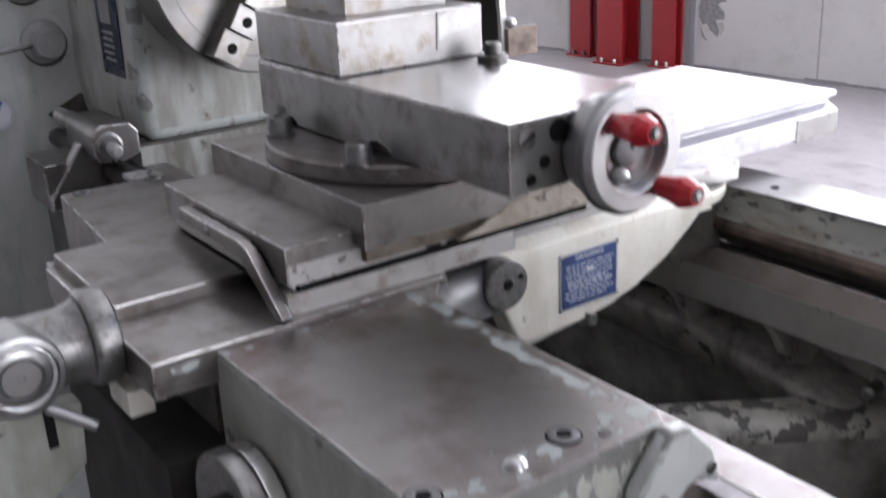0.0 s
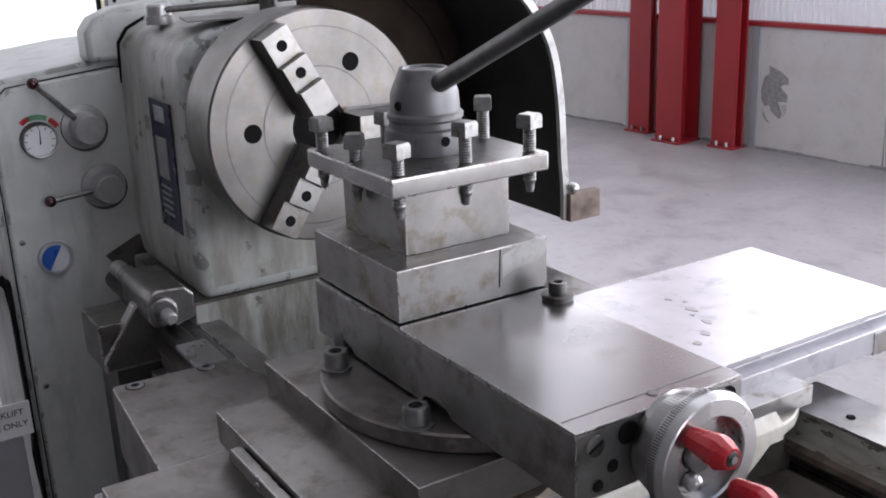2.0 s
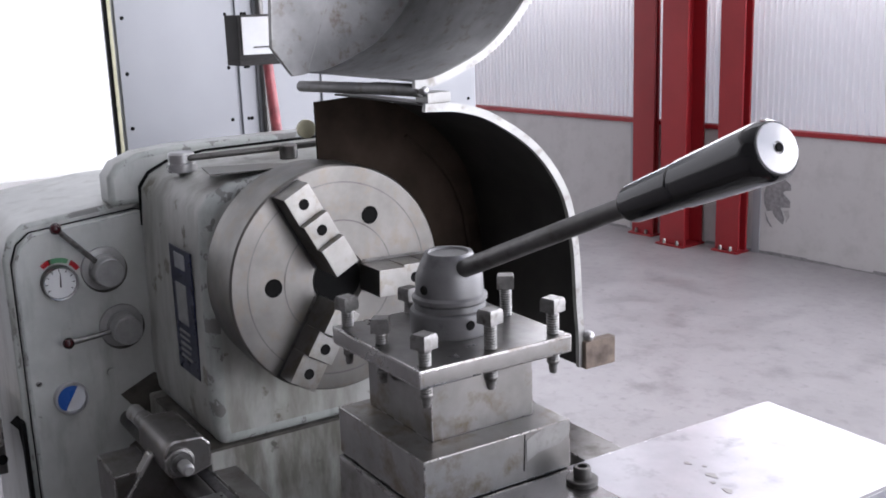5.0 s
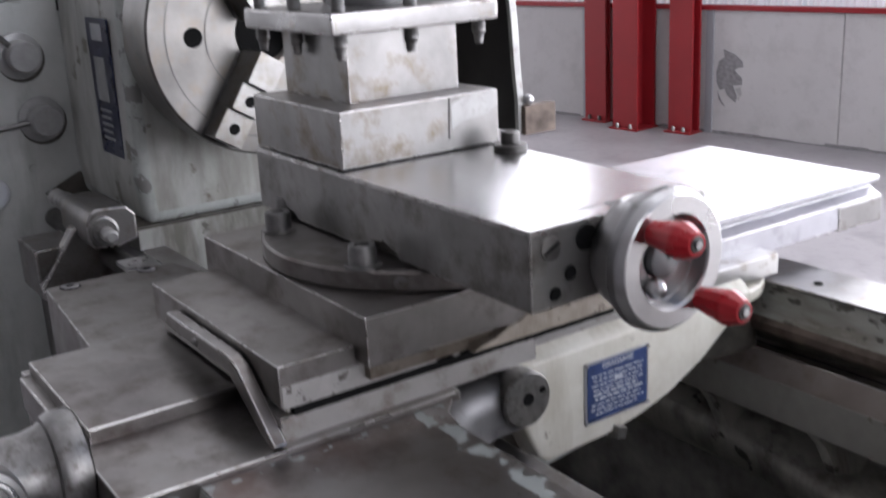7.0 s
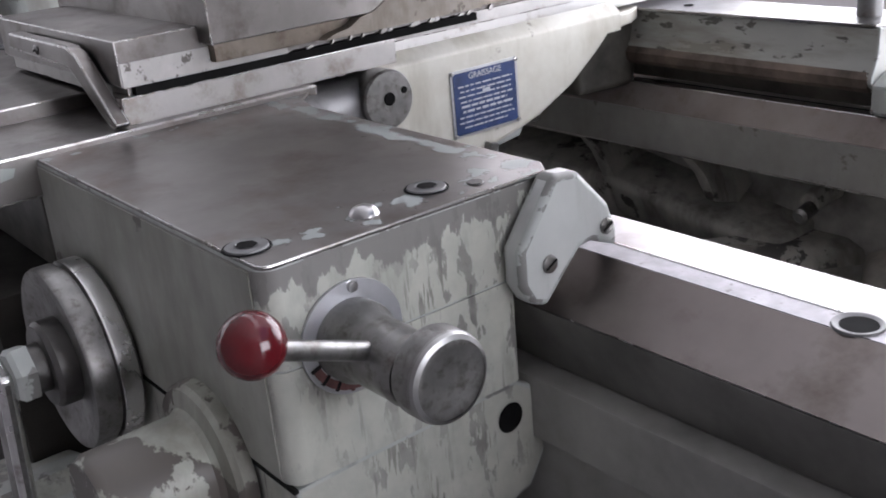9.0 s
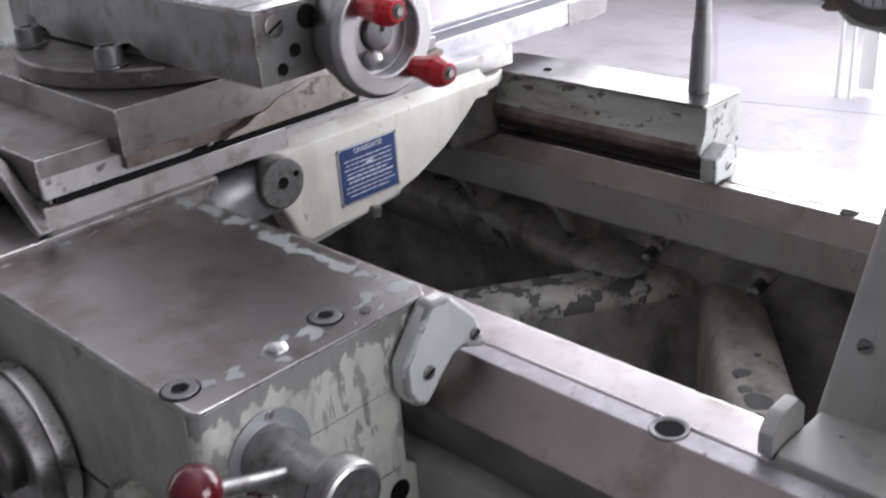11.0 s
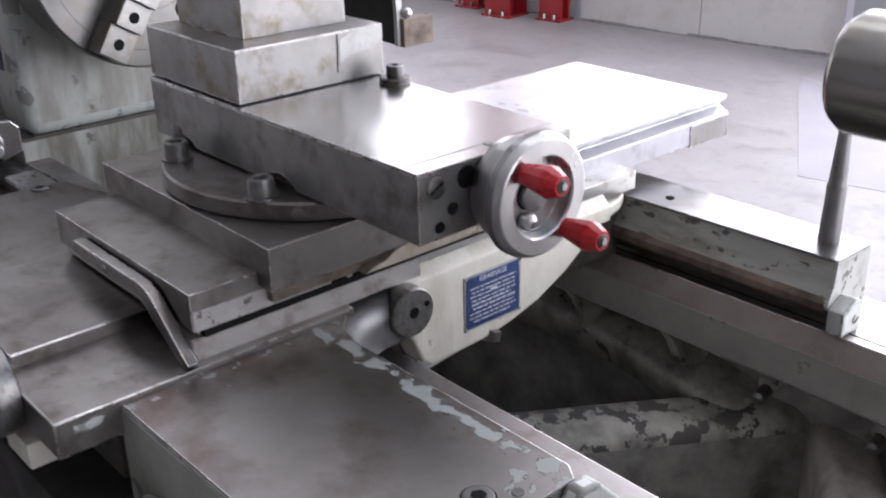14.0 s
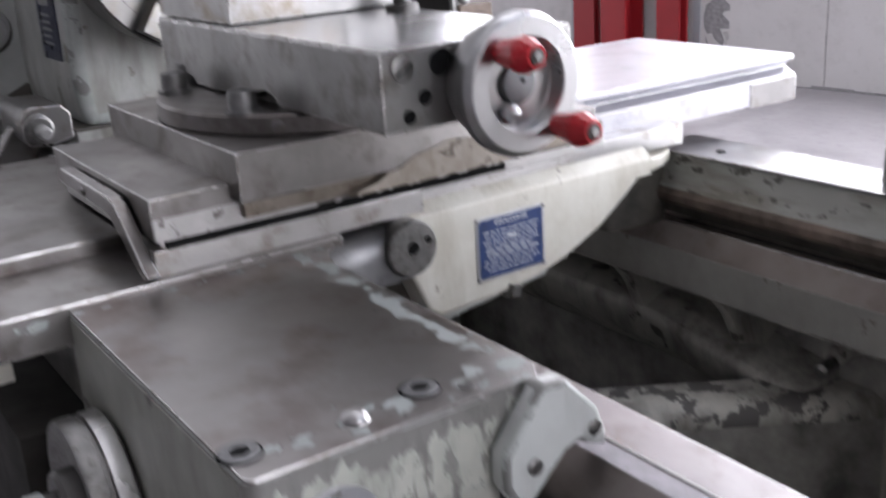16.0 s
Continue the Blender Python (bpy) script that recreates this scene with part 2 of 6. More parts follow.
def scratched_build(nt, bsdf):
    """Pale enamel with fine upright scratches, flakes and greasy smears."""
    big = noise_tex(nt, 7, 5, 0.6)
    mid = noise_tex(nt, 60, 6, 0.6)
    scratch = noise_tex(nt, 150, 4, 0.6, (1, 1, 0.10))
    flake = noise_tex(nt, 58, 6, 0.62, (1, 1, 0.38))
    smear = noise_tex(nt, 24, 6, 0.65, (1, 1, 0.3))
    base = mix(nt, ramp(nt, big, [(0.3, 0.0), (0.7, 1.0)]), (0.38, 0.39, 0.345), (0.48, 0.485, 0.43))
    base = mix(nt, ramp(nt, mid, [(0.4, 0.0), (0.7, 0.35)]), base, (0.27, 0.28, 0.25))
    base = mix(nt, ramp(nt, smear, [(0.52, 0.0), (0.72, 0.65)]), base, (0.17, 0.165, 0.145))
    wear = ramp(nt, big, [(0.42, 0.0), (0.62, 1.0)])
    lost = mix(nt, wear, (0.0, 0.0, 0.0), ramp(nt, scratch, [(0.60, 0.0), (0.64, 1.0)]))
    lost2 = mix(nt, wear, ramp(nt, flake, [(0.645, 0.0), (0.66, 1.0)]), ramp(nt, flake, [(0.545, 0.0), (0.56, 1.0)]))
    # Bare metal along the rubbed upper edge and the way's side.
    co = nt.nodes.new("ShaderNodeTexCoord")
    sep = nt.nodes.new("ShaderNodeSeparateXYZ")
    nt.links.new(co.outputs["Object"], sep.inputs[0])
    rub = add(nt, near(nt, sep.outputs["Z"], 0.106, 0.034), near(nt, sep.outputs["Y"], -0.205, 0.060), "MAXIMUM")
    rub = add(nt, add(nt, rub, 0.45, "MULTIPLY"), flake)
    base = mix(nt, lost, base, (0.14, 0.135, 0.12))
    base = mix(nt, ramp(nt, rub, [(0.66, 0.0), (0.68, 1.0)]), base, (0.20, 0.195, 0.183))
    base = mix(nt, lost2, base, (0.165, 0.162, 0.15))
    nt.links.new(base, bsdf.inputs["Base Color"])
    nt.links.new(ramp(nt, smear, [(0.3, 0.46), (0.7, 0.32)]), bsdf.inputs["Roughness"])
    bump(nt, bsdf, mix(nt, 0.5, mid, lost2), 0.2, 0.0006)


material("paint_apron", scratched_build)


def streaked_build(nt, bsdf):
    """Grey-green enamel on the rear wing, oily brown streaks running along it and dark scuffs."""
    along = noise_tex(nt, 26, 6, 0.6, (0.22, 1, 1))
    scuff = noise_tex(nt, 55, 5, 0.6, (0.45, 1, 1))
    big = noise_tex(nt, 8, 5, 0.6)
    base = mix(nt, ramp(nt, big, [(0.3, 0.0), (0.7, 1.0)]), (0.33, 0.34, 0.315), (0.42, 0.425, 0.395))
    base = mix(nt, ramp(nt, along, [(0.5, 0.0), (0.66, 0.7)]), base, (0.185, 0.165, 0.13))
    base = mix(nt, ramp(nt, scuff, [(0.595, 0.0), (0.62, 0.9)]), base, (0.07, 0.065, 0.055))
    nt.links.new(base, bsdf.inputs["Base Color"])
    nt.links.new(ramp(nt, along, [(0.3, 0.5), (0.7, 0.25)]), bsdf.inputs["Roughness"])
    bump(nt, bsdf, scuff, 0.1, 0.0006)


material("paint_streaked", streaked_build)
paint("enamel_olive", (0.25, 0.256, 0.225), (0.33, 0.336, 0.298), (0.095, 0.09, 0.08), (0.64, 0.66), 0.38, 10.0, 0.15, (0.14, 0.135, 0.11), (0.45, 0.75))
paint("tail_paint", (0.33, 0.333, 0.305), (0.40, 0.402, 0.372), (0.10, 0.085, 0.07), (0.585, 0.60), 0.42, 9.0, 0.25, (0.12, 0.11, 0.09), (0.47, 0.74))
paint("brace_worn", (0.47, 0.445, 0.40), (0.57, 0.545, 0.49), (0.12, 0.112, 0.105), (0.66, 0.675), 0.5, 10.0, 0.3, (0.16, 0.145, 0.12), (0.42, 0.7))
paint("way_face", (0.27, 0.265, 0.245), (0.34, 0.335, 0.312), (0.17, 0.155, 0.13), (0.62, 0.65), 0.4, 9.0, 0.12, (0.2, 0.185, 0.15), (0.5, 0.8))
paint("boss_paint", (0.30, 0.31, 0.27), (0.38, 0.39, 0.34), (0.085, 0.075, 0.065), (0.50, 0.52), 0.4, 12.0, 0.3, (0.12, 0.11, 0.09), (0.4, 0.7))
paint("brace_paint", (0.43, 0.425, 0.385), (0.55, 0.54, 0.485), (0.11, 0.105, 0.10), (0.515, 0.53), 0.5, 10.0, 0.3, (0.10, 0.09, 0.075), (0.42, 0.7))
paint("well_paint", (0.39, 0.383, 0.345), (0.48, 0.47, 0.43), (0.08, 0.075, 0.065), (0.60, 0.63), 0.5, 12.0, 0.3, (0.085, 0.078, 0.065), (0.44, 0.68))
plain("void_shade", (0.035, 0.033, 0.03), 0.6, 0.0, 0.4, 15)
plain("knob_grey", (0.33, 0.335, 0.332), 0.40, 0.4, 0.12, 40)
plain("bed_dark", (0.29, 0.282, 0.262), 0.55, 0.0, 0.6, 12)
# Dark tone for real grime, and for shade painted into recesses.
plain("grime_shade", (0.075, 0.07, 0.06), 0.42, 0.0, 0.5, 25)
plain("screw_grey", (0.20, 0.198, 0.195), 0.42, 0.8, 0.25, 60)
plain("sheet_grey", (0.29, 0.277, 0.303), 0.62, 0.0, 0.05, 3)
plain("spray_grey", (0.23, 0.22, 0.225), 0.8, 0.0, 0.3, 40)
plain("spray_faint", (0.36, 0.345, 0.34), 0.8, 0.0, 0.2, 30)
plain("strip_cream", (0.62, 0.60, 0.42), 0.5)
plain("red_worn", (0.40, 0.10, 0.11), 0.35, 0.0, 0.35, 30)
plain("red_scale", (0.15, 0.07, 0.066), 0.45, 0.1, 0.45, 90)
plain("rust_scale", (0.13, 0.10, 0.08), 0.75, 0.0, 0.6, 22)
plain("unseen_wall_dark", (0.14, 0.137, 0.14), 0.7, 0.0, 0.2, 1)
plain("roof_grey", (0.60, 0.60, 0.60), 0.6, 0.1, 0.08, 2)
plain("guard_brown", (0.030, 0.022, 0.017), 0.7, 0.0, 0.7, 5)
paint("paint_mid", (0.34, 0.338, 0.318), (0.40, 0.398, 0.375), (0.10, 0.098, 0.09), (0.68, 0.7))
metal("bolt_grey", (0.17, 0.168, 0.163), (0.29, 0.286, 0.278), (0.10, 0.09, 0.078), (0.3, 0.48), (0.5, 0.7), 45.0, metallic=0.9)
plain("text_white", (0.55, 0.57, 0.60), 0.45, 0.0, 0.05)
plain("text_black", (0.02, 0.02, 0.02), 0.5)
plain("badge_blue", (0.02, 0.09, 0.36), 0.3)
plain("brass", (0.55, 0.42, 0.20), 0.3, 1.0)
metal("guard_steel", (0.16, 0.16, 0.16), (0.24, 0.24, 0.24), (0.10, 0.07, 0.05), (0.35, 0.5), metallic=0.6)
metal("rim_steel", (0.32, 0.32, 0.312), (0.44, 0.44, 0.425), (0.20, 0.185, 0.16), (0.34, 0.52), metallic=0.7)
metal("jaw_steel", (0.22, 0.215, 0.205), (0.33, 0.325, 0.31), (0.20, 0.17, 0.13), (0.3, 0.45), (0.5, 0.7), 14.0)
metal("chuck_face", (0.15, 0.146, 0.138), (0.215, 0.209, 0.197), (0.19, 0.162, 0.13), (0.3, 0.45), (0.5, 0.75), 12.0)
metal("slide_steel", (0.22, 0.218, 0.217), (0.32, 0.317, 0.316), (0.15, 0.135, 0.12), (0.20, 0.30), (0.55, 0.8), 5.0, bumpy=0.0)
metal("slide_side", (0.21, 0.206, 0.20), (0.34, 0.334, 0.325), (0.11, 0.097, 0.082), (0.36, 0.52), (0.49, 0.72), 11.0)
metal("table_bright", (0.35, 0.35, 0.37), (0.46, 0.46, 0.485), (0.26, 0.26, 0.27), (0.28, 0.42), (0.54, 0.70), 7.0, bumpy=0.0)
metal("drop_stain", (0.29, 0.285, 0.275), (0.38, 0.375, 0.365), (0.24, 0.215, 0.19), (0.35, 0.5), metallic=0.85)
metal("quill_steel", (0.26, 0.255, 0.23), (0.36, 0.35, 0.33), (0.22, 0.18, 0.10), (0.16, 0.3), (0.55, 0.8), 6.0, bumpy=0.0)
metal("edge_steel", (0.33, 0.322, 0.314), (0.45, 0.44, 0.43), (0.20, 0.18, 0.16), (0.2, 0.36), (0.52, 0.62), 20.0, bumpy=0.0)
metal("edge_bright", (0.60, 0.60, 0.59), (0.72, 0.72, 0.71), (0.35, 0.33, 0.31), (0.2, 0.34), (0.58, 0.7), 20.0, bumpy=0.0)
metal("edge_dull", (0.20, 0.20, 0.195), (0.30, 0.30, 0.29), (0.10, 0.09, 0.08), (0.3, 0.45), (0.52, 0.66), 20.0, bumpy=0.0)
paint("paint_edge", (0.36, 0.385, 0.365), (0.44, 0.46, 0.44), (0.20, 0.20, 0.19), (0.56, 0.58), 0.38, 14.0)

metal("way_grey", (0.24, 0.225, 0.222), (0.37, 0.355, 0.355), (0.19, 0.158, 0.14), (0.24, 0.42), (0.52, 0.72), 9.0, (1, 12, 1))
metal("patina", (0.24, 0.205, 0.19), (0.34, 0.305, 0.285), (0.16, 0.125, 0.105), (0.42, 0.56), (0.52, 0.75), 9.0, (1, 12, 1), metallic=0.55)
metal("pin_steel", (0.30, 0.30, 0.295), (0.40, 0.40, 0.395), (0.20, 0.19, 0.18), (0.3, 0.45), bumpy=0.0)
metal("oily_brown", (0.16, 0.132, 0.105), (0.32, 0.288, 0.25), (0.085, 0.062, 0.042), (0.3, 0.5), (0.48, 0.68), 16.0)
metal("strip_steel", (0.36, 0.35, 0.335), (0.49, 0.48, 0.465), (0.21, 0.17, 0.13), (0.36, 0.52), (0.52, 0.72), 12.0, metallic=0.75)
metal("slope_brown", (0.15, 0.131, 0.122), (0.225, 0.202, 0.192), (0.10, 0.082, 0.07), (0.30, 0.44), (0.52, 0.74), 7.0, (1, 12, 1))
metal("pitted_steel", (0.20, 0.193, 0.203), (0.28, 0.272, 0.287), (0.09, 0.08, 0.08), (0.40, 0.54), (0.60, 0.66), 60.0, bumpy=0.02)
metal("strip_sheen", (0.46, 0.455, 0.44), (0.58, 0.575, 0.56), (0.26, 0.21, 0.165), (0.26, 0.42), (0.54, 0.68), 13.0, bumpy=0.0)
metal("strip_pitted", (0.38, 0.37, 0.355), (0.50, 0.49, 0.475), (0.10, 0.09, 0.08), (0.36, 0.5), (0.585, 0.62), 34.0, metallic=0.75)
plain("chip_grey", (0.15, 0.147, 0.142), 0.5, 0.0, 0.2, 60)
paint("crust", (0.25, 0.215, 0.175), (0.36, 0.32, 0.27), (0.12, 0.095, 0.075), (0.58, 0.62), 0.5, 18.0, 0.4, (0.15, 0.12, 0.09), (0.45, 0.68))
paint("plinth_paint", (0.37, 0.375, 0.35), (0.45, 0.455, 0.425), (0.13, 0.125, 0.11), (0.635, 0.67), 0.38, 7.0, 0.2, (0.10, 0.092, 0.07), (0.40, 0.60))
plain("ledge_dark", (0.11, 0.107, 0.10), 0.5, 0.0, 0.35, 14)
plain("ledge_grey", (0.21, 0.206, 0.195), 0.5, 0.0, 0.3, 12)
paint("paint_head", (0.385, 0.395, 0.372), (0.46, 0.466, 0.44), (0.17, 0.16, 0.125), (0.60, 0.64), 0.36, 7.0, 0.18, (0.13, 0.118, 0.085), (0.44, 0.72))
plain("ball_dark", (0.035, 0.006, 0.008), 0.16, 0.0, 0.1)

for flat in ("hole_black", "text_black", "void_shade", "guard_brown"):
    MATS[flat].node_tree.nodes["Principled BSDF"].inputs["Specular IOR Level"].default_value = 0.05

# ---- building blocks ----
# Handling rubs these edges brighter; the tone also paints their thin highlight lines.
EDGES = {"iron_brown": "edge_steel", "slide_steel": "edge_steel", "slide_side": "edge_steel", "steel_ground": "edge_bright", "steel_bright": "edge_steel", "steel_rusty": "edge_steel", "strip_steel": "edge_steel",
         "iron_dark": "edge_dull", "iron_grey": "edge_steel", "paint_grey": "paint_edge", "paint_apron": "paint_edge", "table_bright": "edge_bright", "worn_top": "edge_steel", "guard_steel": "edge_dull",
         "paint_streaked": "paint_edge", "paint_head": "paint_edge", "brace_paint": "bed_dark", "way_brown": "edge_bright", "way_grey": "edge_bright", "bolt_grey": "edge_bright"}


def finish(bm, smooth=35):
    bmesh.ops.recalc_face_normals(bm, faces=bm.faces)
    me = bpy.data.meshes.new("mesh")
    bm.to_mesh(me)
    bm.free()
    if smooth:
        me.shade_smooth()
        limit = math.cos(radians(smooth))
        # Normals weighted by area, so that flat faces stay flat beside their rounded edges.
        faces = [(p.normal.copy(), p.area) for p in me.polygons]
        round_vert = [[] for _ in me.vertices]
        for p in me.polygons:
            for v in p.vertices:
                round_vert[v].append(p.index)
        normals = []
        for p in me.polygons:
            own = faces[p.index][0]
            for v in p.vertices:
                total = Vector()
                for f in round_vert[v]:
                    if faces[f][0].dot(own) > limit:
                        total += faces[f][0] * faces[f][1]
                normals.append(total.normalized() if total.length > 0 else own)
        me.normals_split_custom_set(normals)
    return me


def part(name, bm, mat, parent=None, label="", smooth=35):
    """One mesh object, made in the world's place, under a thing or a part."""
    up, base = parent, Vector()
    while up is not None:
        base, up = base + up.location, up.parent
    bmesh.ops.translate(bm, verts=bm.verts, vec=-base)
    me = finish(bm, smooth)
    me.name = name
    me.materials.append(MATS[mat])
    me.materials.append(MATS[EDGES.get(mat, mat)])
    ob = new(name, me)
    ob.parent = parent
    if label:
        ob["label"] = label
    return ob


def thing(name, label, category, place=(0, 0, 0), group="", kind=""):
    ob = new(name)
    ob.empty_display_size = 0.05
    ob.location = place
    bpy.context.view_layer.update()
    return tagged(ob, label, category, group, kind)


def soften(bm, width, segments=2, angle=40):
    if width > 0:
        edges = [e for e in bm.edges if len(e.link_faces) == 2 and e.calc_face_angle(0) > radians(angle)]
        made = bmesh.ops.bevel(bm, geom=edges, offset=width, segments=segments, affect="EDGES", profile=0.6, clamp_overlap=True)
        for f in made["faces"]:
            f.material_index = 1
    return bm


def block(x0, x1, y0, y1, z0, z1, r=0.002, bm=None):
    own = bmesh.new()
    bmesh.ops.create_cube(own, size=1)
    for v in own.verts:
        v.co = (x0 + (v.co.x + 0.5) * (x1 - x0), y0 + (v.co.y + 0.5) * (y1 - y0), z0 + (v.co.z + 0.5) * (z1 - z0))
    soften(own, r)
    return joined(own, bm)


def joined(own, bm):
    if bm is None:
        return own
    me = bpy.data.meshes.new("tmp")
    own.to_mesh(me)
    own.free()
    bm.from_mesh(me)
    bpy.data.meshes.remove(me)
    return bm


def prism(outline, axis, a, b, r=0.002, bm=None, segments=2):
    """An outline in the two other axes (in their order), drawn out along axis from a to b."""
    own = bmesh.new()

    def at(p, q, s):
        return {"x": (s, p, q), "y": (p, s, q), "z": (p, q, s)}[axis]
    lo = [own.verts.new(at(p, q, a)) for p, q in outline]
    hi = [own.verts.new(at(p, q, b)) for p, q in outline]
    n = len(lo)
    own.faces.new(lo)
    own.faces.new(hi)
    for i in range(n):
        own.faces.new((lo[i], lo[(i + 1) % n], hi[(i + 1) % n], hi[i]))
    bmesh.ops.recalc_face_normals(own, faces=own.faces)
    soften(own, r, segments)
    return joined(own, bm)


def turned(profile, m=Matrix(), n=40, bm=None, closed=False):
    """A lathe-turned form: (radius, height) pairs round the z axis, then placed by m."""
    own = bmesh.new()
    rings = []
    for rad, h in profile:
        if rad < 1e-6:
            rings.append([own.verts.new((0, 0, h))])
        else:
            rings.append([own.verts.new((rad * math.cos(2 * math.pi * i / n), rad * math.sin(2 * math.pi * i / n), h)) for i in range(n)])
    pairs = list(zip(rings, rings[1:])) + ([(rings[-1], rings[0])] if closed else [])
    for lo, hi in pairs:
        for i in range(n):
            j = (i + 1) % n
            if len(lo) == 1 and len(hi) == 1:
                continue
            if len(lo) == 1:
                own.faces.new((lo[0], hi[j], hi[i]))
            elif len(hi) == 1:
                own.faces.new((lo[i], lo[j], hi[0]))
            else:
                own.faces.new((lo[i], lo[j], hi[j], hi[i]))
    own.transform(m)
    bmesh.ops.recalc_face_normals(own, faces=own.faces)
    return joined(own, bm)


def aim(place, way):
    """The pose whose z axis points along way."""
    return Matrix.Translation(place) @ Vector(way).to_track_quat("Z", "Y").to_matrix().to_4x4()


def rod(p, q, r, n=20, bm=None, r2=None, round_end=0.0):
    d = Vector(q) - Vector(p)
    l = d.length
    r2 = r if r2 is None else r2
    c = min(round_end or 0.12 * min(r, r2), l / 3)
    prof = [(0, 0), (r - c, 0), (r, c), (r2, l - c), (r2 - c, l), (0, l)]
    return turned(prof, aim(p, d), n, bm)


def ball(place, r, bm=None, n=24):
    prof = [(r * math.sin(math.pi * i / 12), -r * math.cos(math.pi * i / 12)) for i in range(13)]
    prof[0] = (0, -r)
    prof[-1] = (0, r)
    return turned(prof, Matrix.Translation(place), n, bm)


def hexagon(place, way, r, h, bm=None, sides=6, spin=0.0, chamfer=0.12):
    c = h * chamfer * 2
    prof = [(0, 0), (r, 0), (r, h - c), (r * 0.86, h), (0, h)]
    return turned(prof, aim(place, way) @ Matrix.Rotation(spin, 4, "Z"), sides, bm)


def bent(points, r, bm=None, n=14):
    """A round bar through points."""
    own = bmesh.new()
    rings = []
    pts = [Vector(p) for p in points]
    for i, p in enumerate(pts):
        d = (pts[min(i + 1, len(pts) - 1)] - pts[max(i - 1, 0)]).normalized()
        q = d.to_track_quat("Z", "Y").to_matrix()
        rings.append([own.verts.new(p + q @ Vector((r * math.cos(2 * math.pi * k / n), r * math.sin(2 * math.pi * k / n), 0))) for k in range(n)])
    for lo, hi in zip(rings, rings[1:]):
        for k in range(n):
            own.faces.new((lo[k], lo[(k + 1) % n], hi[(k + 1) % n], hi[k]))
    own.faces.new(rings[0])
    own.faces.new(rings[-1])
    bmesh.ops.recalc_face_normals(own, faces=own.faces)
    return joined(own, bm)


def setting(name, bm, mat, label, category, smooth=35, parent=None):
    return tagged(part(name, bm, mat, parent, "", smooth), label, category, "", "structure")


def socket_screw(place, r, h, parent, way=(0, 0, 1), mat="iron_dark", name="socket_screw"):
    """A cap screw with a hexagon socket, its head standing on place."""
    m = aim(place, way)
    prof = [(r * 0.98, 0), (r, h * 0.1), (r, h * 0.85), (r * 0.9, h), (r * 0.55, h), (r * 0.52, h * 0.45), (0, h * 0.45)]
    return part(name, turned(prof, m, 24), mat, parent)


def sunk_screw(place, r, parent, way=(0, 0, 1), depth=0.008):
    """A cap screw sunk flush in its counterbore: dark gap, broad grey head, hexagon socket."""
    m = aim(place, way)
    rim = part("counterbore", turned([(r * 1.25, 0.0003), (r * 1.20, 0.0010), (r * 1.02, 0.0006)], m, 32), "hole_black", parent)
    part("screw_head", turned([(r * 1.10, 0.0007), (r * 1.07, 0.0017), (r * 1.0, 0.0021), (r * 0.60, 0.0021), (r * 0.54, 0.0014), (0, 0.0012)], m, 32), "hub_grey", rim)
    part("socket", turned([(r * 0.58, 0.0023), (0, 0.0023)], m, 6), "hole_black", rim)
    return rim


def slot_screw(place, r, parent, way, name="slotted_screw"):
    m = aim(place, way)
    s = part(name, turned([(r * 1.05, -0.001), (r, 0.001), (r * 0.8, 0.0016), (0, 0.0016)], m, 24), "steel_bright", parent)
    b = block(-r * 0.85, r * 0.85, -r * 0.1, r * 0.1, 0.0012, 0.0024, 0)
    b.transform(m @ Matrix.Rotation(0.5, 4, "Z"))
    part("slot", b, "hole_black", s)
    return s


def hole(place, r, parent, way, name="hole", deep=0.004):
    m = aim(place, way)
    return part(name, turned([(r * 1.12, 0.0003), (r, 0.0012), (r * 0.93, 0.0008), (0, 0.0006)], m, 24), "hole_black", parent)

# ---- the hall ----
setting("floor", block(-9, 9, -7, 7.5, -0.2, 0, 0), "floor_concrete", "worn grey power-floated concrete workshop floor", "floor", 0)
fj = prism([(-0.40, 1.52), (-0.395, 1.52), (-0.80, 3.55), (-0.806, 3.55)], "z", 0.0005, 0.003, 0)
setting("floor_joint", fj, "hole_black", "narrow dark saw-cut joint in the concrete floor", "floor joint", 0)
sheet = prism([(-2.25, 3.86), (-1.42, 2.48), (-0.55, 2.68), (-0.62, 3.22)], "z", 0.0004, 0.0014, 0)
lying = thing("floor_sheet", "pale violet-grey sheet lying flat on the floor", "sheet", (-1.3, 3.0, 0))
part("board", sheet, "sheet_grey", lying)

WALL = pose(-4.1, 4.19, 0, 0, 0, 6.6)
PLINTH, DOOR_A, DOOR_B = 0.79, 1.80, 9.3


def on_wall(ob):
    ob.matrix_world = WALL
    return ob


wall = setting("wall_north", block(-5.2, DOOR_A, 0.03, 0.2, 0, PLINTH, 0), "wall_concrete", "pale precast concrete plinth wall of the hall", "wall", 0)
for a, b in ((-5.2, -2.9), (-2.895, -1.06), (-1.055, 0.905), (0.91, DOOR_A)):
    part("panel", block(a, b, 0.0, 0.035, 0.0, PLINTH - 0.002, 0.004), "wall_concrete", wall)
on_wall(wall)


def ribs(x0, x1, z0, z1, y, pitch=0.042, depth=0.012):
    bm = bmesh.new()
    low, high, x = [], [], x0
    while x < x1:
        for dx, dy in ((0, 0), (0.55, 0), (0.68, -depth), (0.87, -depth)):
            px = min(x1, x + dx * pitch)
            low.append(bm.verts.new((px, y + dy, z0)))
            high.append(bm.verts.new((px, y + dy, z1)))
        x += pitch
    for i in range(len(low) - 1):
        bm.faces.new((low[i], low[i + 1], high[i + 1], high[i]))
    return bm


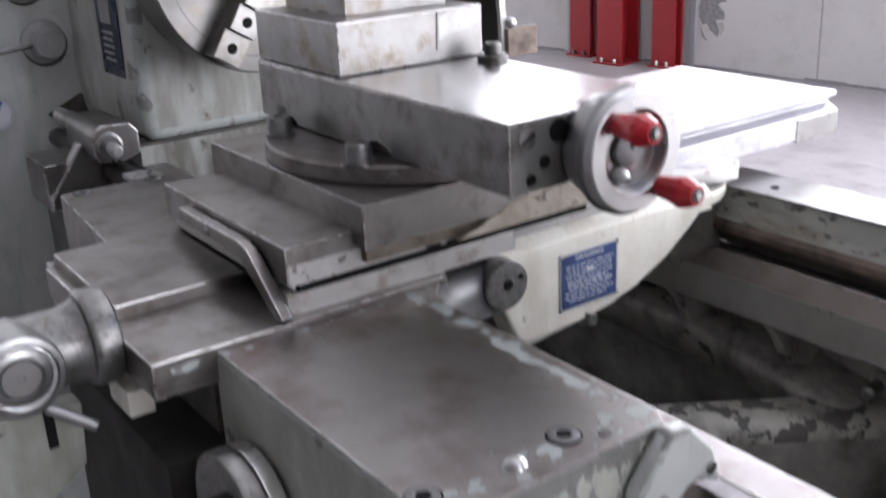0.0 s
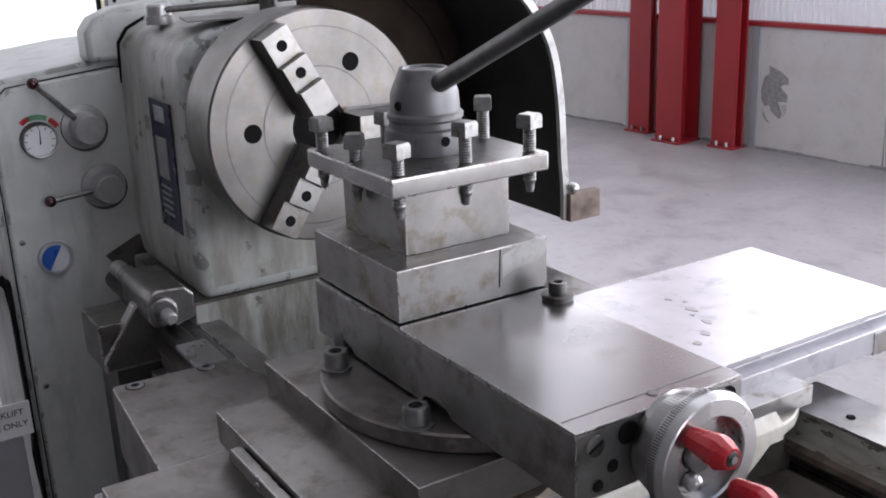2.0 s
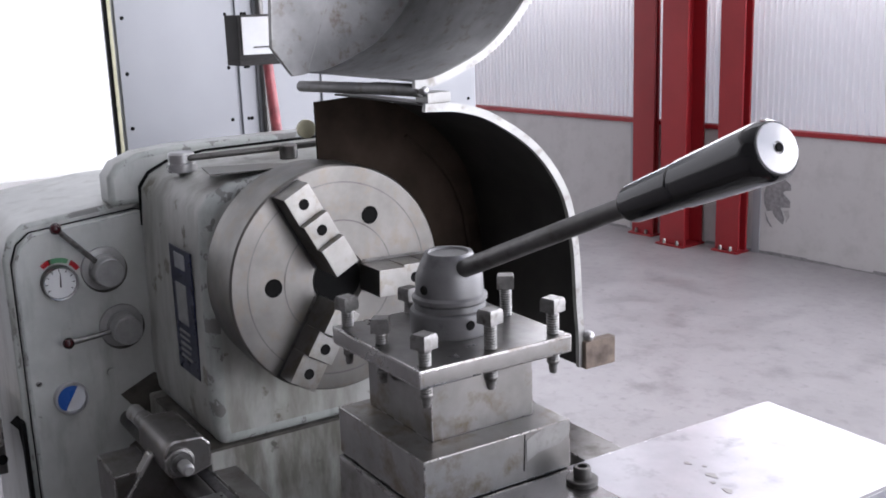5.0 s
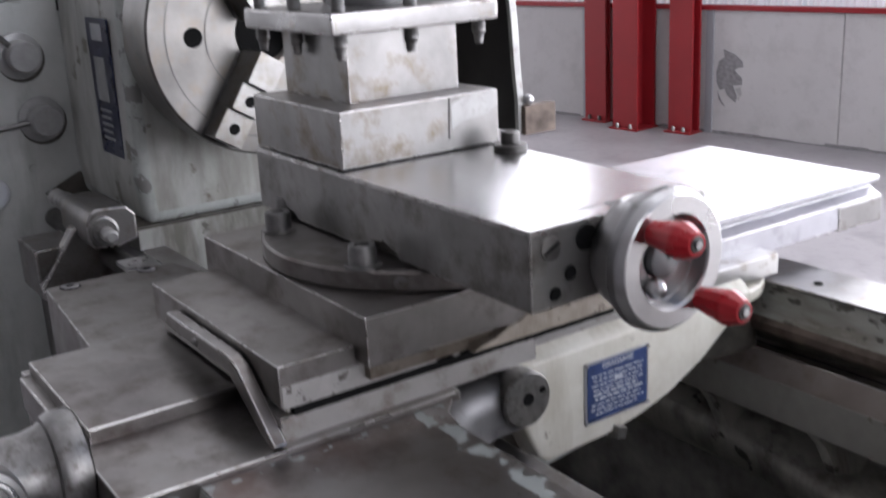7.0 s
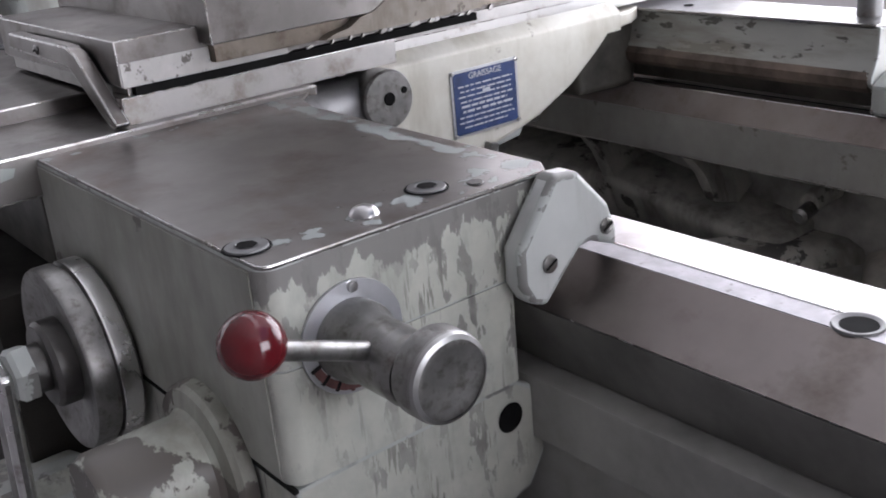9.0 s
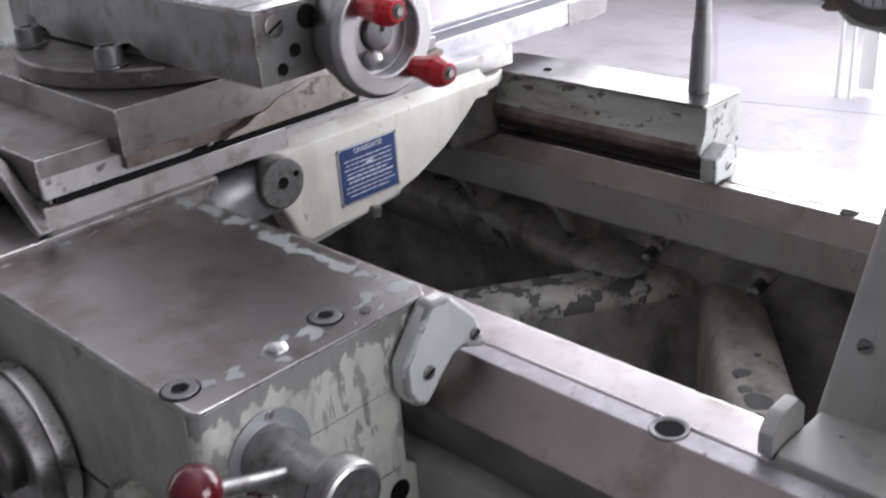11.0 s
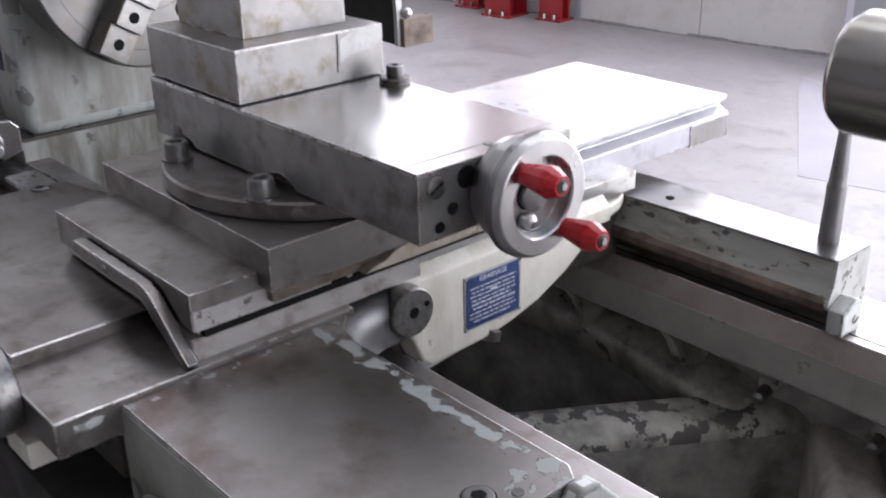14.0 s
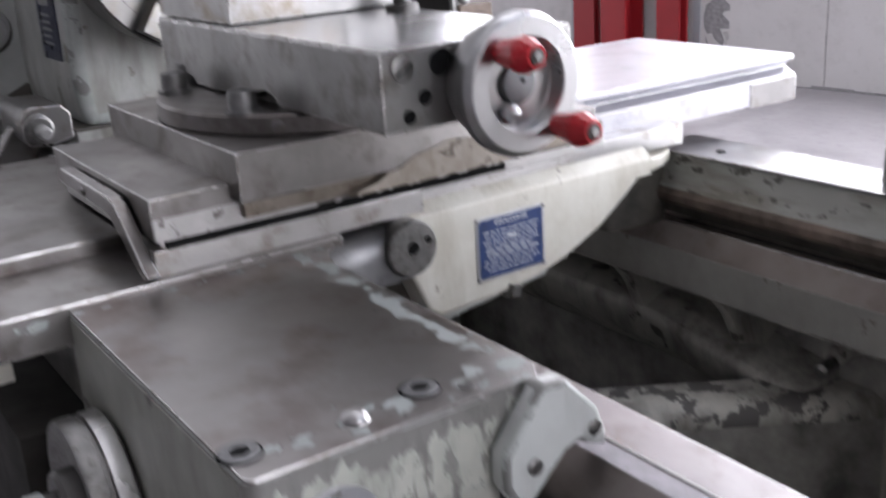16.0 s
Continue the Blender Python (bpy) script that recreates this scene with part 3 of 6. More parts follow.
on_wall(setting("wall_cladding", ribs(-5.2, DOOR_A, PLINTH + 0.02, 1.95, 0.07), "cladding", "translucent ribbed white cladding sheets above the plinth", "wall", 0))
on_wall(setting("wall_lintel", ribs(-5.2, 13.0, 4.4, 5.6, 0.07), "cladding", "translucent ribbed white cladding above the door opening", "wall", 0))
on_wall(setting("wall_door_side", block(DOOR_B, 13.0, 0, 0.2, 0, 4.4, 0), "wall_concrete", "pale concrete wall beside the open door", "wall", 0))
girt = on_wall(setting("girt", block(-5.2, DOOR_A, -0.015, 0.06, PLINTH, PLINTH + 0.03, 0.003), "column_red", "thin red steel girt along the top of the plinth", "girt"))


def column(u0, u1, depth, label, web=True):
    """A rolled steel column: two flanges and a web, on a base plate with anchor bolts."""
    ob = thing("steel_column", label, "column", (0, 0, 0), "steel columns")
    mid = (u0 + u1) / 2
    y0 = -0.03 - depth
    part("front_flange", block(u0, u1, y0, y0 + 0.018, 0.012, 5.6, 0.002), "column_red", ob)
    part("rear_flange", block(u0, u1, -0.05, -0.032, 0.012, 5.6, 0.002), "column_red", ob)
    part("web", block(mid - 0.008, mid + 0.008, y0 + 0.018, -0.05, 0.012, 5.6, 0), "column_red", ob)
    part("base_plate", block(u0 - 0.012, u1 + 0.012, y0 - 0.03, -0.02, 0, 0.012, 0.002), "column_red", ob)
    for u in (u0 + 0.05, u1 - 0.05):
        part("anchor_bolt", hexagon((u, y0 - 0.012, 0.012), (0, 0, 1), 0.012, 0.03), "steel_bright", ob)
    ob.matrix_world = WALL
    return ob


column(-0.99, -0.80, 0.06, "dark red painted rolled steel column against the wall")
column(-0.62, -0.41, 0.20, "broad red painted steel column standing proud of the wall")
column(-0.23, -0.05, 0.10, "slim red painted steel column with bolted base plate")
for u in (-1.05, 0.0):
    on_wall(setting("trim", block(u - 0.028, u + 0.028, -0.012, 0.0, 0, PLINTH, 0.002), "panel_grey", "grey galvanised steel angle strip on the wall", "trim"))

seam = bmesh.new()
rs = random.Random(3)
u = -5.2
while u < DOOR_A - 0.1:
    w = rs.uniform(0.08, 0.3)
    block(u, min(u + w, DOOR_A), -rs.uniform(0.004, 0.014), 0.001, 0.0, rs.uniform(0.006, 0.020), 0, seam)
    u += w
on_wall(setting("baseboard", seam, "spray_grey", "crumbling dark mortar seam at the foot of the wall", "mortar seam", 0))

# Smudged spray mark on the plinth.
mark = thing("spray_mark", "smudged dark grey spray paint scrawl on the concrete wall", "graffiti", (0, 0, 0))
BLOT = [(0.10, 0.546), (0.185, 0.518), (0.243, 0.475), (0.247, 0.439), (0.204, 0.434), (0.191, 0.415), (0.242, 0.371), (0.244, 0.329), (0.175, 0.321),
        (0.207, 0.25), (0.195, 0.214), (0.137, 0.254), (0.114, 0.295), (0.079, 0.284), (0.055, 0.331), (0.049, 0.393), (0.069, 0.469), (0.11, 0.498)]
part("stroke", prism(BLOT, "y", -0.0035, 0.001, 0), "spray_grey", mark)
part("stroke", prism([(0.062, 0.285), (0.069, 0.262), (0.088, 0.224), (0.121, 0.181), (0.101, 0.190), (0.074, 0.222)], "y", -0.003, 0.001, 0), "spray_grey", mark)
part("stroke", prism([(0.19, 0.30), (0.232, 0.310), (0.244, 0.27), (0.215, 0.225), (0.221, 0.262)], "y", -0.0028, 0.001, 0), "spray_faint", mark)
mark.matrix_world = WALL

# Unseen wall, coloured dark so that faces towards it stay dim.
setting("wall_south", block(-9, 9, -7.2, -7, 0, 5.6, 0), "unseen_wall_dark", "unseen dark hall wall that keeps the faces turned to it dim", "wall", 0)
# Unseen roof; its opening puts sun on the floor to bounce onto +x faces.
roof = block(-9, 9, -7.2, 0.5, 5.6, 5.7, 0)
block(-9, -7.5, 0.5, 1.9, 5.6, 5.7, 0, roof)
block(1.6, 9, 0.5, 0.9, 5.6, 5.7, 0, roof)
block(8.5, 9, 0.9, 4.6, 5.6, 5.7, 0, roof)
block(-9, 1.7, 1.9, 4.6, 5.6, 5.7, 0, roof)
block(-9, 9, 4.6, 7.5, 5.6, 5.7, 0, roof)
setting("ceiling", roof, "roof_grey", "unseen dull grey roof, left open where sun should reach the floor", "ceiling", 0)
# Unseen end wall; its gateway is added to let the east glow in.
we = block(9, 9.2, -7.2, -0.5, 0, 5.6, 0)
block(9, 9.2, 6.0, 7.5, 0, 5.6, 0, we)
block(9, 9.2, -0.5, 6.0, 4.6, 5.6, 0, we)
setting("wall_east", we, "wall_concrete", "unseen pale end wall, left open for the added east glow", "wall", 0)


def outside(name, mat, corners, label):
    bm = bmesh.new()
    bm.faces.new([bm.verts.new(c) for c in corners])
    ob = part(name, bm, mat, None, "", 0)
    return tagged(ob, label, "sky", "", "structure")


on_wall(outside("backdrop_door", "sky_door", [(DOOR_A - 0.05, 0.5, -0.1), (DOOR_B + 0.05, 0.5, -0.1), (DOOR_B + 0.05, 0.5, 4.45), (DOOR_A - 0.05, 0.5, 4.45)], "white overcast daylight beyond the open door"))
# Unseen glow, added to brighten what the slide and table reflect.
on_wall(outside("backdrop_band", "glow_band", [(-5.2, 0.4, 1.94), (DOOR_A - 0.06, 0.4, 1.94), (DOOR_A - 0.06, 0.4, 3.95), (-5.2, 0.4, 3.95)], "unseen white glow added as a band high on the wall"))
# Added out of view so that upward-facing metal reflects a brighter wall top.
on_wall(outside("backdrop_upper", "glow_upper", [(-5.2, 0.4, 4.42), (12.9, 0.4, 4.42), (12.9, 0.4, 5.6), (-5.2, 0.4, 5.6)], "unseen white glow added behind the top cladding sheets"))
# Glow out of view, added to light the faces turned to +x.
outside("backdrop_east", "glow_east", [(9.5, -0.6, 0.0), (9.5, 6.1, 0.0), (9.5, 6.1, 4.7), (9.5, -0.6, 4.7)], "unseen white glow added at the east end")
outside("backdrop_west", "sky_window", [(-9.5, -6.2, 0.2), (-9.5, 3.6, 0.2), (-9.5, 3.6, 5.0), (-9.5, -6.2, 5.0)], "white overcast daylight beyond the end window")
# Roof glow added from above, outside the view.
outside("backdrop_roof", "glow_roof", [(-7.7, 0.3, 5.75), (1.62, 0.3, 5.75), (1.62, 2.3, 5.75), (-7.7, 2.3, 5.75)], "unseen white glow added at a roof opening")
# West end wall with a wide window opening.
ww = block(-9.2, -9, -7.2, -6.0, 0, 5.6, 0)
block(-9.2, -9, 3.4, 7.5, 0, 5.6, 0, ww)
block(-9.2, -9, -6.0, 3.4, 0, 0.3, 0, ww)
block(-9.2, -9, -6.0, 3.4, 4.9, 5.6, 0, ww)
setting("wall_west", ww, "panel_white", "white end wall with a wide window opening", "wall", 0)

stand = thing("display_stand", "white panel held between slim grey metal posts on the floor", "stand", (-1.0, 2.78, 0))
for x in (-1.047, -0.997):
    post_leg = part("post", rod((x, 2.748, 0.0), (x, 2.748, 0.95), 0.008), "panel_white", stand)
part("panel", block(-0.988, -0.925, 2.80, 2.815, 0.03, 0.95, 0.002), "panel_white", stand, "plain white board")
part("crossbar", block(-1.06, -0.92, 2.748, 2.80, 0.93, 0.96, 0.002), "panel_grey", stand)

board = thing("exhibition_board", "pale grey sign with a plain dark round mark, lilac backing added behind", "board", (-2.0, 4.40, 0))
# Added backing: its lilac stands in for the pale view beyond the door.
part("view_backing", block(-2.40, -1.50, 4.40, 4.42, 0.0, 0.80, 0.003), "view_lilac", board)
front_panel = part("front_panel", block(-2.235, -1.50, 4.33, 4.345, 0.0, 0.80, 0.003), "panel_grey", board, "pale grey front panel")
part("round_mark", turned([(0.022, 0), (0.021, 0.002), (0, 0.002)], aim((-2.19, 4.33, 0.235), (0, -1, 0)), 24), "text_black", front_panel)
for x0, x1 in ((-2.16, -2.145), (-2.135, -2.12), (-2.11, -2.095)):
    part("mark_bar", block(x0, x1, 4.327, 4.331, 0.215, 0.25, 0), "text_black", front_panel)
for x, z in ((-2.335, 0.38), (-2.38, 0.23)):
    part("clip", block(x, x + 0.04, 4.395, 4.401, z, z + 0.008, 0), "spray_grey", board)

# ---- cabinet and drill post behind the headstock ----


def sheet_cabinet():
    ob = thing("sheet_metal_cabinet", "tall grey sheet metal switch cabinet with screwed panels", "cabinet", (-2.65, 0.4, 0))
    part("body", block(-2.70, -2.612, -0.285, 0.98, 0, 2.3, 0.004), "panel_grey", ob)
    for a, b in ((-0.275, 0.078), (0.092, 0.142), (0.15, 0.36), (0.37, 0.96)):
        p = part("panel", block(-2.612, -2.6, a, b, 0.02, 2.28, 0.003), "panel_grey", ob)
        for y in (a + 0.02, b - 0.02):
            for k in range(14):
                part("rivet", turned([(0.006, 0), (0.004, 0.003), (0, 0.004)], aim((-2.6, y, 0.06 + 0.16 * k), (1, 0, 0)), 10), "hole_black", p)
    part("edge_strip", block(-2.604, -2.594, -0.296, -0.286, 0, 2.3, 0.001), "strip_cream", ob, "pale cream edging strip")
    part("door_gap", block(-2.61, -2.596, -0.305, -0.296, 0, 2.3, 0), "hole_black", ob)
    part("conduit", rod((-2.585, 0.165, 0.2), (-2.585, 0.165, 2.2), 0.012), "iron_dark", ob)
    return ob


sheet_cabinet()


def gauge_post():
    ob = thing("switch_post", "red painted lever post with a black meter box on top", "post", (-1.85, -0.115, 0))
    part("stem", rod((-1.85, -0.115, 1.2), (-1.85, -0.115, 1.335), 0.014), "iron_dark", ob)
    part("tube", rod((-1.85, -0.115, 1.33), (-1.85, -0.13, 1.545), 0.0135, 20, None, 0.012), "red_worn", ob)
    part("ball_joint", ball((-1.85, -0.115, 1.332), 0.021), "dark_red_ball", ob)
    part("cap", block(-1.88, -1.80, -0.22, -0.065, 1.545, 1.558, 0.003), "black_sheet", ob)
    box = part("meter_box", block(-1.88, -1.80, -0.22, -0.065, 1.557, 1.66, 0.004), "black_sheet", ob)
    part("meter_face", block(-1.80, -1.797, -0.21, -0.075, 1.57, 1.655, 0.001), "dial_white", box)
    part("pointer", block(-1.797, -1.7955, -0.185, -0.115, 1.585, 1.588, 0), "hole_black", box)
    return ob


gauge_post()

# ---- lathe bed ----
bed = thing("lathe_bed", "cast iron lathe bed with ground steel ways and deep chip well", "lathe bed", (-0.2, -0.28, 0))
# Near way: flat strip, groove, outer top, sloping face, upright face.
NEAR = [(-0.497, 0.829), (-0.543, 0.829), (-0.545, 0.825), (-0.548, 0.825), (-0.550, 0.831), (-0.571, 0.831), (-0.622, 0.803), (-0.611, 0.752), (-0.605, 0.70), (-0.53, 0.70), (-0.497, 0.79)]
way = part("front_way", prism(NEAR, "x", -1.55, 1.6, 0.0012), "way_grey", bed, "worn ground steel way with a sloping face")
part("front_way_slope", prism([(-0.5716, 0.8314), (-0.6228, 0.8034), (-0.6200, 0.8020), (-0.5700, 0.8295)], "x", -1.55, 1.6, 0), "slope_brown", bed, "brown oily slope of the front way")
part("front_way_lip", prism([(-0.5505, 0.8316), (-0.5705, 0.8316), (-0.5695, 0.8300), (-0.5515, 0.8300)], "x", -1.55, 1.6, 0), "pitted_steel", bed, "pale pitted outer strip of the way")
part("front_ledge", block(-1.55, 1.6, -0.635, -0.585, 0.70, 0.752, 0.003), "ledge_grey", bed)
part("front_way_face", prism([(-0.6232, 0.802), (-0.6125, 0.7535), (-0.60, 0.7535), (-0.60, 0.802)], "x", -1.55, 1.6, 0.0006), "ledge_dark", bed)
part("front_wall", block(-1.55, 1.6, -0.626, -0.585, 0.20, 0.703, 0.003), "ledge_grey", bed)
part("inner_wall", block(-1.55, 1.6, -0.585, -0.545, 0.20, 0.78, 0.003), "bed_dark", bed)
for x in (0.323, 0.80, 1.28):
    h = part("bolt_rim", turned([(0.0162, 0.0004), (0.0156, 0.0020), (0.0148, 0.0022), (0.0110, 0.0012)], aim((x, -0.558, 0.8308), (0, 0, 1)), 32), "hub_grey", way, "worn countersink")
    # Flat black disc set off centre paints the shaded depth of the bore.
    part("bolt_well", turned([(0.0118, 0.0017), (0, 0.0015)], aim((x + 0.0012, -0.5588, 0.8308), (0, 0, 1)), 24), "hole_black", h)
# Far way.
FAR = [(-0.052, 0.806), (0.075, 0.806), (0.08, 0.745), (0.05, 0.72), (-0.067, 0.72), (-0.067, 0.776)]
far = part("rear_way", prism(FAR, "x", -1.55, 1.6, 0.0012), "way_brown", bed, "ground rear way with a sloping inner face")
part("rear_way_slope", prism([(-0.0678, 0.7755), (-0.0528, 0.8050), (-0.050, 0.8040), (-0.065, 0.7740)], "x", -1.55, 1.6, 0), "patina", bed, "brownish worn slope of the rear way")
part("rear_way_face", block(-1.55, 1.6, -0.0685, 0.02, 0.722, 0.775, 0.003), "way_face", bed, "oily dark grey face under the rear way")
part("groove", block(-1.55, 1.6, -0.037, -0.0345, 0.8055, 0.8066, 0), "hole_black", bed)
part("rear_bolt_well", turned([(0.0105, 0.0004), (0.0095, 0.0012), (0, 0.0008)], aim((0.228, -0.044, 0.806), (0, 0, 1)), 20), "hole_black", bed)
part("rear_rib", prism([(0.06, 0.672), (0.010, 0.664), (-0.018, 0.655), (-0.026, 0.645), (-0.012, 0.60), (0.06, 0.54)], "x", -1.55, -0.37, 0.008, None, 3), "well_paint", bed, "sloping cast ledge below the rear way", 50)
low = prism([(0.06, 0.672), (0.010, 0.664), (-0.018, 0.655), (-0.026, 0.645), (-0.012, 0.60), (0.06, 0.54)], "x", -0.374, -0.09, 0.008, None, 3)
for v in low.verts:
    v.co.z -= 0.16 * max(0.0, v.co.x + 0.37)
part("rear_rib", low, "well_paint", bed, "", 50)
part("rear_wall", block(-1.55, 1.6, 0.055, 0.10, 0.20, 0.73, 0.003), "bed_dark", bed)
part("chip_tray", block(-1.55, 1.6, -0.60, 0.06, 0.20, 0.24, 0.0), "bed_dark", bed, "dark oily chip tray floor")
part("bed_end", block(1.55, 1.6, -0.60, 0.05, 0.20, 0.78, 0.0), "paint_dark", bed)
for a, b in ((-1.5, -0.9), (1.0, 1.5)):
    part("bed_foot", block(a, b, -0.66, 0.08, 0.0, 0.20, 0.01), "paint_grey", bed)
part("tray_skirt", block(-1.6, 1.7, -0.80, 0.16, 0.16, 0.20, 0.004), "paint_grey", bed)


def brace(p, q, half, drop):
    """A cast web with a rounded top between the two ways."""
    p, q = Vector(p), Vector(q)
    d = (q - p).normalized()
    side = Vector((-d.y, d.x, 0))
    bm = bmesh.new()
    rings = []
    steps = 14
    for i in range(steps + 1):
        t = i / steps
        c = p.lerp(q, t) + Vector((0, 0, -drop * (2 * t - 1) ** 2 * 0.25))
        ring = [c + side * (half * s) + Vector((0, 0, h)) for s, h in ((-1, -0.34), (-1, -0.028), (-0.86, -0.010), (-0.5, 0), (0.5, 0), (0.86, -0.010), (1, -0.028), (1, -0.34))]
        rings.append([bm.verts.new(v) for v in ring])
    # Side faces take the darker slot: their shade is put into the colour.
    for lo, hi in zip(rings, rings[1:]):
        for k in range(8):
            bm.faces.new((lo[k], lo[(k + 1) % 8], hi[(k + 1) % 8], hi[k])).material_index = 1 if k in (0, 6, 7) else 0
    bm.faces.new(rings[0])
    bm.faces.new(rings[-1])
    bmesh.ops.recalc_face_normals(bm, faces=bm.faces)
    return bm


part("brace", brace((-0.50, -0.58, 0.612), (-0.018, 0.136, 0.612), 0.050, 0.0), "brace_paint", bed, "cast web with flaking pale enamel", 50)
part("brace", brace((-0.015, 0.119, 0.608), (0.53, -0.592, 0.608), 0.044, 0.0), "brace_worn", bed, "cast web with flaking pale enamel", 50)
for along, off, rad in ((0.304, -0.019, 0.011), (0.340, -0.020, 0.008), (0.367, -0.008, 0.017), (0.402, -0.012, 0.011), (0.430, 0.004, 0.007), (0.262, 0.006, 0.005)):
    spot = [(-0.015 + 0.608 * along + 0.794 * off + rad * (1 + 0.15 * math.sin(2 * a + 40 * along)) * math.cos(a), 0.119 - 0.794 * along + 0.608 * off + rad * (1 + 0.12 * math.sin(3 * a)) * math.sin(a)) for a in [2 * math.pi * i / 20 for i in range(20)]]
    part("round_chip", prism(spot, "z", 0.6072, 0.6084, 0), "chip_grey", bed)
part("brace", brace((0.62, -0.52, 0.60), (1.05, 0.02, 0.60), 0.052, 0.05), "brace_paint", bed, "", 50)
part("brace", brace((-1.0, 0.03, 0.60), (-0.62, -0.50, 0.60), 0.052, 0.05), "brace_paint", bed, "", 50)
for x, w in ((-0.395, 0.012), (-0.213, 0.009)):
    rib = prism([(-0.056, 0.7225), (-0.034, 0.690), (-0.024, 0.652), (0.02, 0.640), (0.055, 0.655), (0.055, 0.7225)], "x", x - w, x + w, 0.004)
    for v in rib.verts:
        v.co.x += (0.715 - v.co.z) * 0.32
    part("gusset", rib, "well_paint", bed, "cast rib under the rear way", 50)
for x in (-0.045, 0.118):
    part("bolt_boss", rod((x, 0.02, 0.690), (x, -0.030, 0.682), 0.016, 20, None, 0.013), "well_paint", bed)
    part("bolt_end", rod((x, -0.020, 0.676), (x + 0.004, -0.058, 0.672), 0.0095, 20, None, None, 0.004), "bolt_grey", bed)

# ---- saddle ----
saddle = thing("lathe_saddle", "worn cast iron lathe saddle with flaking grey-green enamel", "lathe saddle", (-0.3, -0.4, 0.80))
TOP = 0.905
# Right wing and its top plate over the front way, with a filleted inner corner.
wing_outline = [(-0.262, -0.838), (0.109, -0.838), (0.1145, -0.836), (0.117, -0.831), (0.117, -0.612), (0.10, -0.600), (-0.12, -0.600), (-0.20, -0.600), (-0.235, -0.590), (-0.262, -0.565)]
part("wing_top", prism(wing_outline, "z", TOP - 0.003, TOP, 0.0012), "worn_top", saddle, "scraped iron top with islands of old enamel")
CORNER = [(0.104, -0.8385), (0.1085, -0.8372), (0.1125, -0.8340), (0.1147, -0.8300), (0.1155, -0.8255)]
rw = prism([(-0.262, -0.8385), *CORNER, (0.1155, -0.655), (0.1155, -0.612), (-0.262, -0.602)], "z", 0.834, TOP - 0.0025, 0.002)
prism([(-0.262, -0.8385), *CORNER, (0.1155, -0.648), (-0.262, -0.648)], "z", 0.755, 0.834, 0.0, rw)
part("front_wing", rw, "paint_apron", saddle, "scratched pale green enamel with dark chips")
part("front_enamel", block(-0.2605, 0.102, -0.8397, -0.8383, 0.757, 0.899, 0.0004), "enamel_olive", saddle, "smooth olive-grey enamel on the operator's side")
for x, y in ((0.080, -0.688), (0.080, -0.826)):
    sunk_screw((x, y, TOP), 0.0125, saddle)
part("oil_nipple", turned([(0.0100, 0), (0.0092, 0.0022), (0.0076, 0.0040), (0.0052, 0.0054), (0.0026, 0.0061), (0, 0.0063)], aim((0.088, -0.745, TOP), (0, 0, 1)), 24), "steel_ground", saddle, "", 70)
part("plug", turned([(0.006, 0.0003), (0.0055, 0.001), (0, 0.001)], aim((0.098, -0.660, TOP), (0, 0, 1)), 16), "iron_dark", saddle)
# Left wing.
lw = prism([(-0.905, -0.796), (-0.912, -0.79), (-0.905, -0.615), (-0.80, -0.590), (-0.72, -0.555), (-0.60, -0.54), (-0.60, -0.815), (-0.638, -0.815)], "z", 0.80, 0.908, 0.002)
part("narrow_wing", lw, "iron_brown", saddle, "smooth brownish iron wing")
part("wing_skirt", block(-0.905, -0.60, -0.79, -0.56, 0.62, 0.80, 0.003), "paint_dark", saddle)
for x, y in ((-0.894, -0.766), (-0.895, -0.657)):
    sunk_screw((x, y, 0.908), 0.0115, saddle)
# Bridge below the cross slide: raised way, lower flat, dovetail strip, painted flank.
part("bridge_way", block(-0.60, -0.385, -0.893, -0.30, 0.86, 0.926, 0.002), "iron_brown", saddle)
part("bridge_lip", block(-0.612, -0.598, -0.90, -0.56, 0.85, 0.913, 0.002), "iron_brown", saddle)
part("bridge_flat", block(-0.60, -0.256, -0.905, -0.56, 0.872, 0.911, 0.0025), "iron_brown", saddle)
# The core's dark colour holds the shade below the slide.
part("bridge_core", block(-0.60, -0.30, -0.83, -0.22, 0.79, 0.872, 0.004), "grime_shade", saddle)
part("way_strip", prism([(-0.31, 0.910), (-0.268, 0.910), (-0.268, 0.936), (-0.31, 0.936)], "y", -0.752, -0.452, 0.0015), "strip_steel", saddle)
# Rear piece in a brighter steel: its bright reflection is put into the colour.
part("way_strip", prism([(-0.31, 0.9105), (-0.2785, 0.9105), (-0.2785, 0.938), (-0.31, 0.938)], "y", -0.452, -0.040, 0.0015), "strip_sheen", saddle, "rear end of the dovetail strip, bright reflection in its colour")
part("paint_patch", prism([(-0.887, 0.902), (-0.876, 0.9005), (-0.868, 0.9045), (-0.857, 0.902), (-0.860, 0.895), (-0.872, 0.893), (-0.880, 0.8955), (-0.886, 0.894)], "x", -0.256, -0.2550, 0.0003), "paint_edge", saddle)
flank = [(-0.505, 0.885), (-0.475, 0.893), (-0.128, 0.893), (-0.133, 0.884), (-0.152, 0.868), (-0.197, 0.836), (-0.253, 0.810), (-0.300, 0.797), (-0.345, 0.789), (-0.44, 0.785), (-0.455, 0.795), (-0.470, 0.83)]
part("flank", prism(flank, "x", -0.34, -0.264, 0.007, None, 3), "paint_cream", saddle, "cream enamelled casting flank", 50)
# Rounded shoulder over the flank.
ROUND = [(-0.2632, 0.886), (-0.2632, 0.9045), (-0.2640, 0.9068), (-0.2655, 0.9088), (-0.2770, 0.9192), (-0.2795, 0.9205), (-0.30, 0.9205), (-0.30, 0.886)]
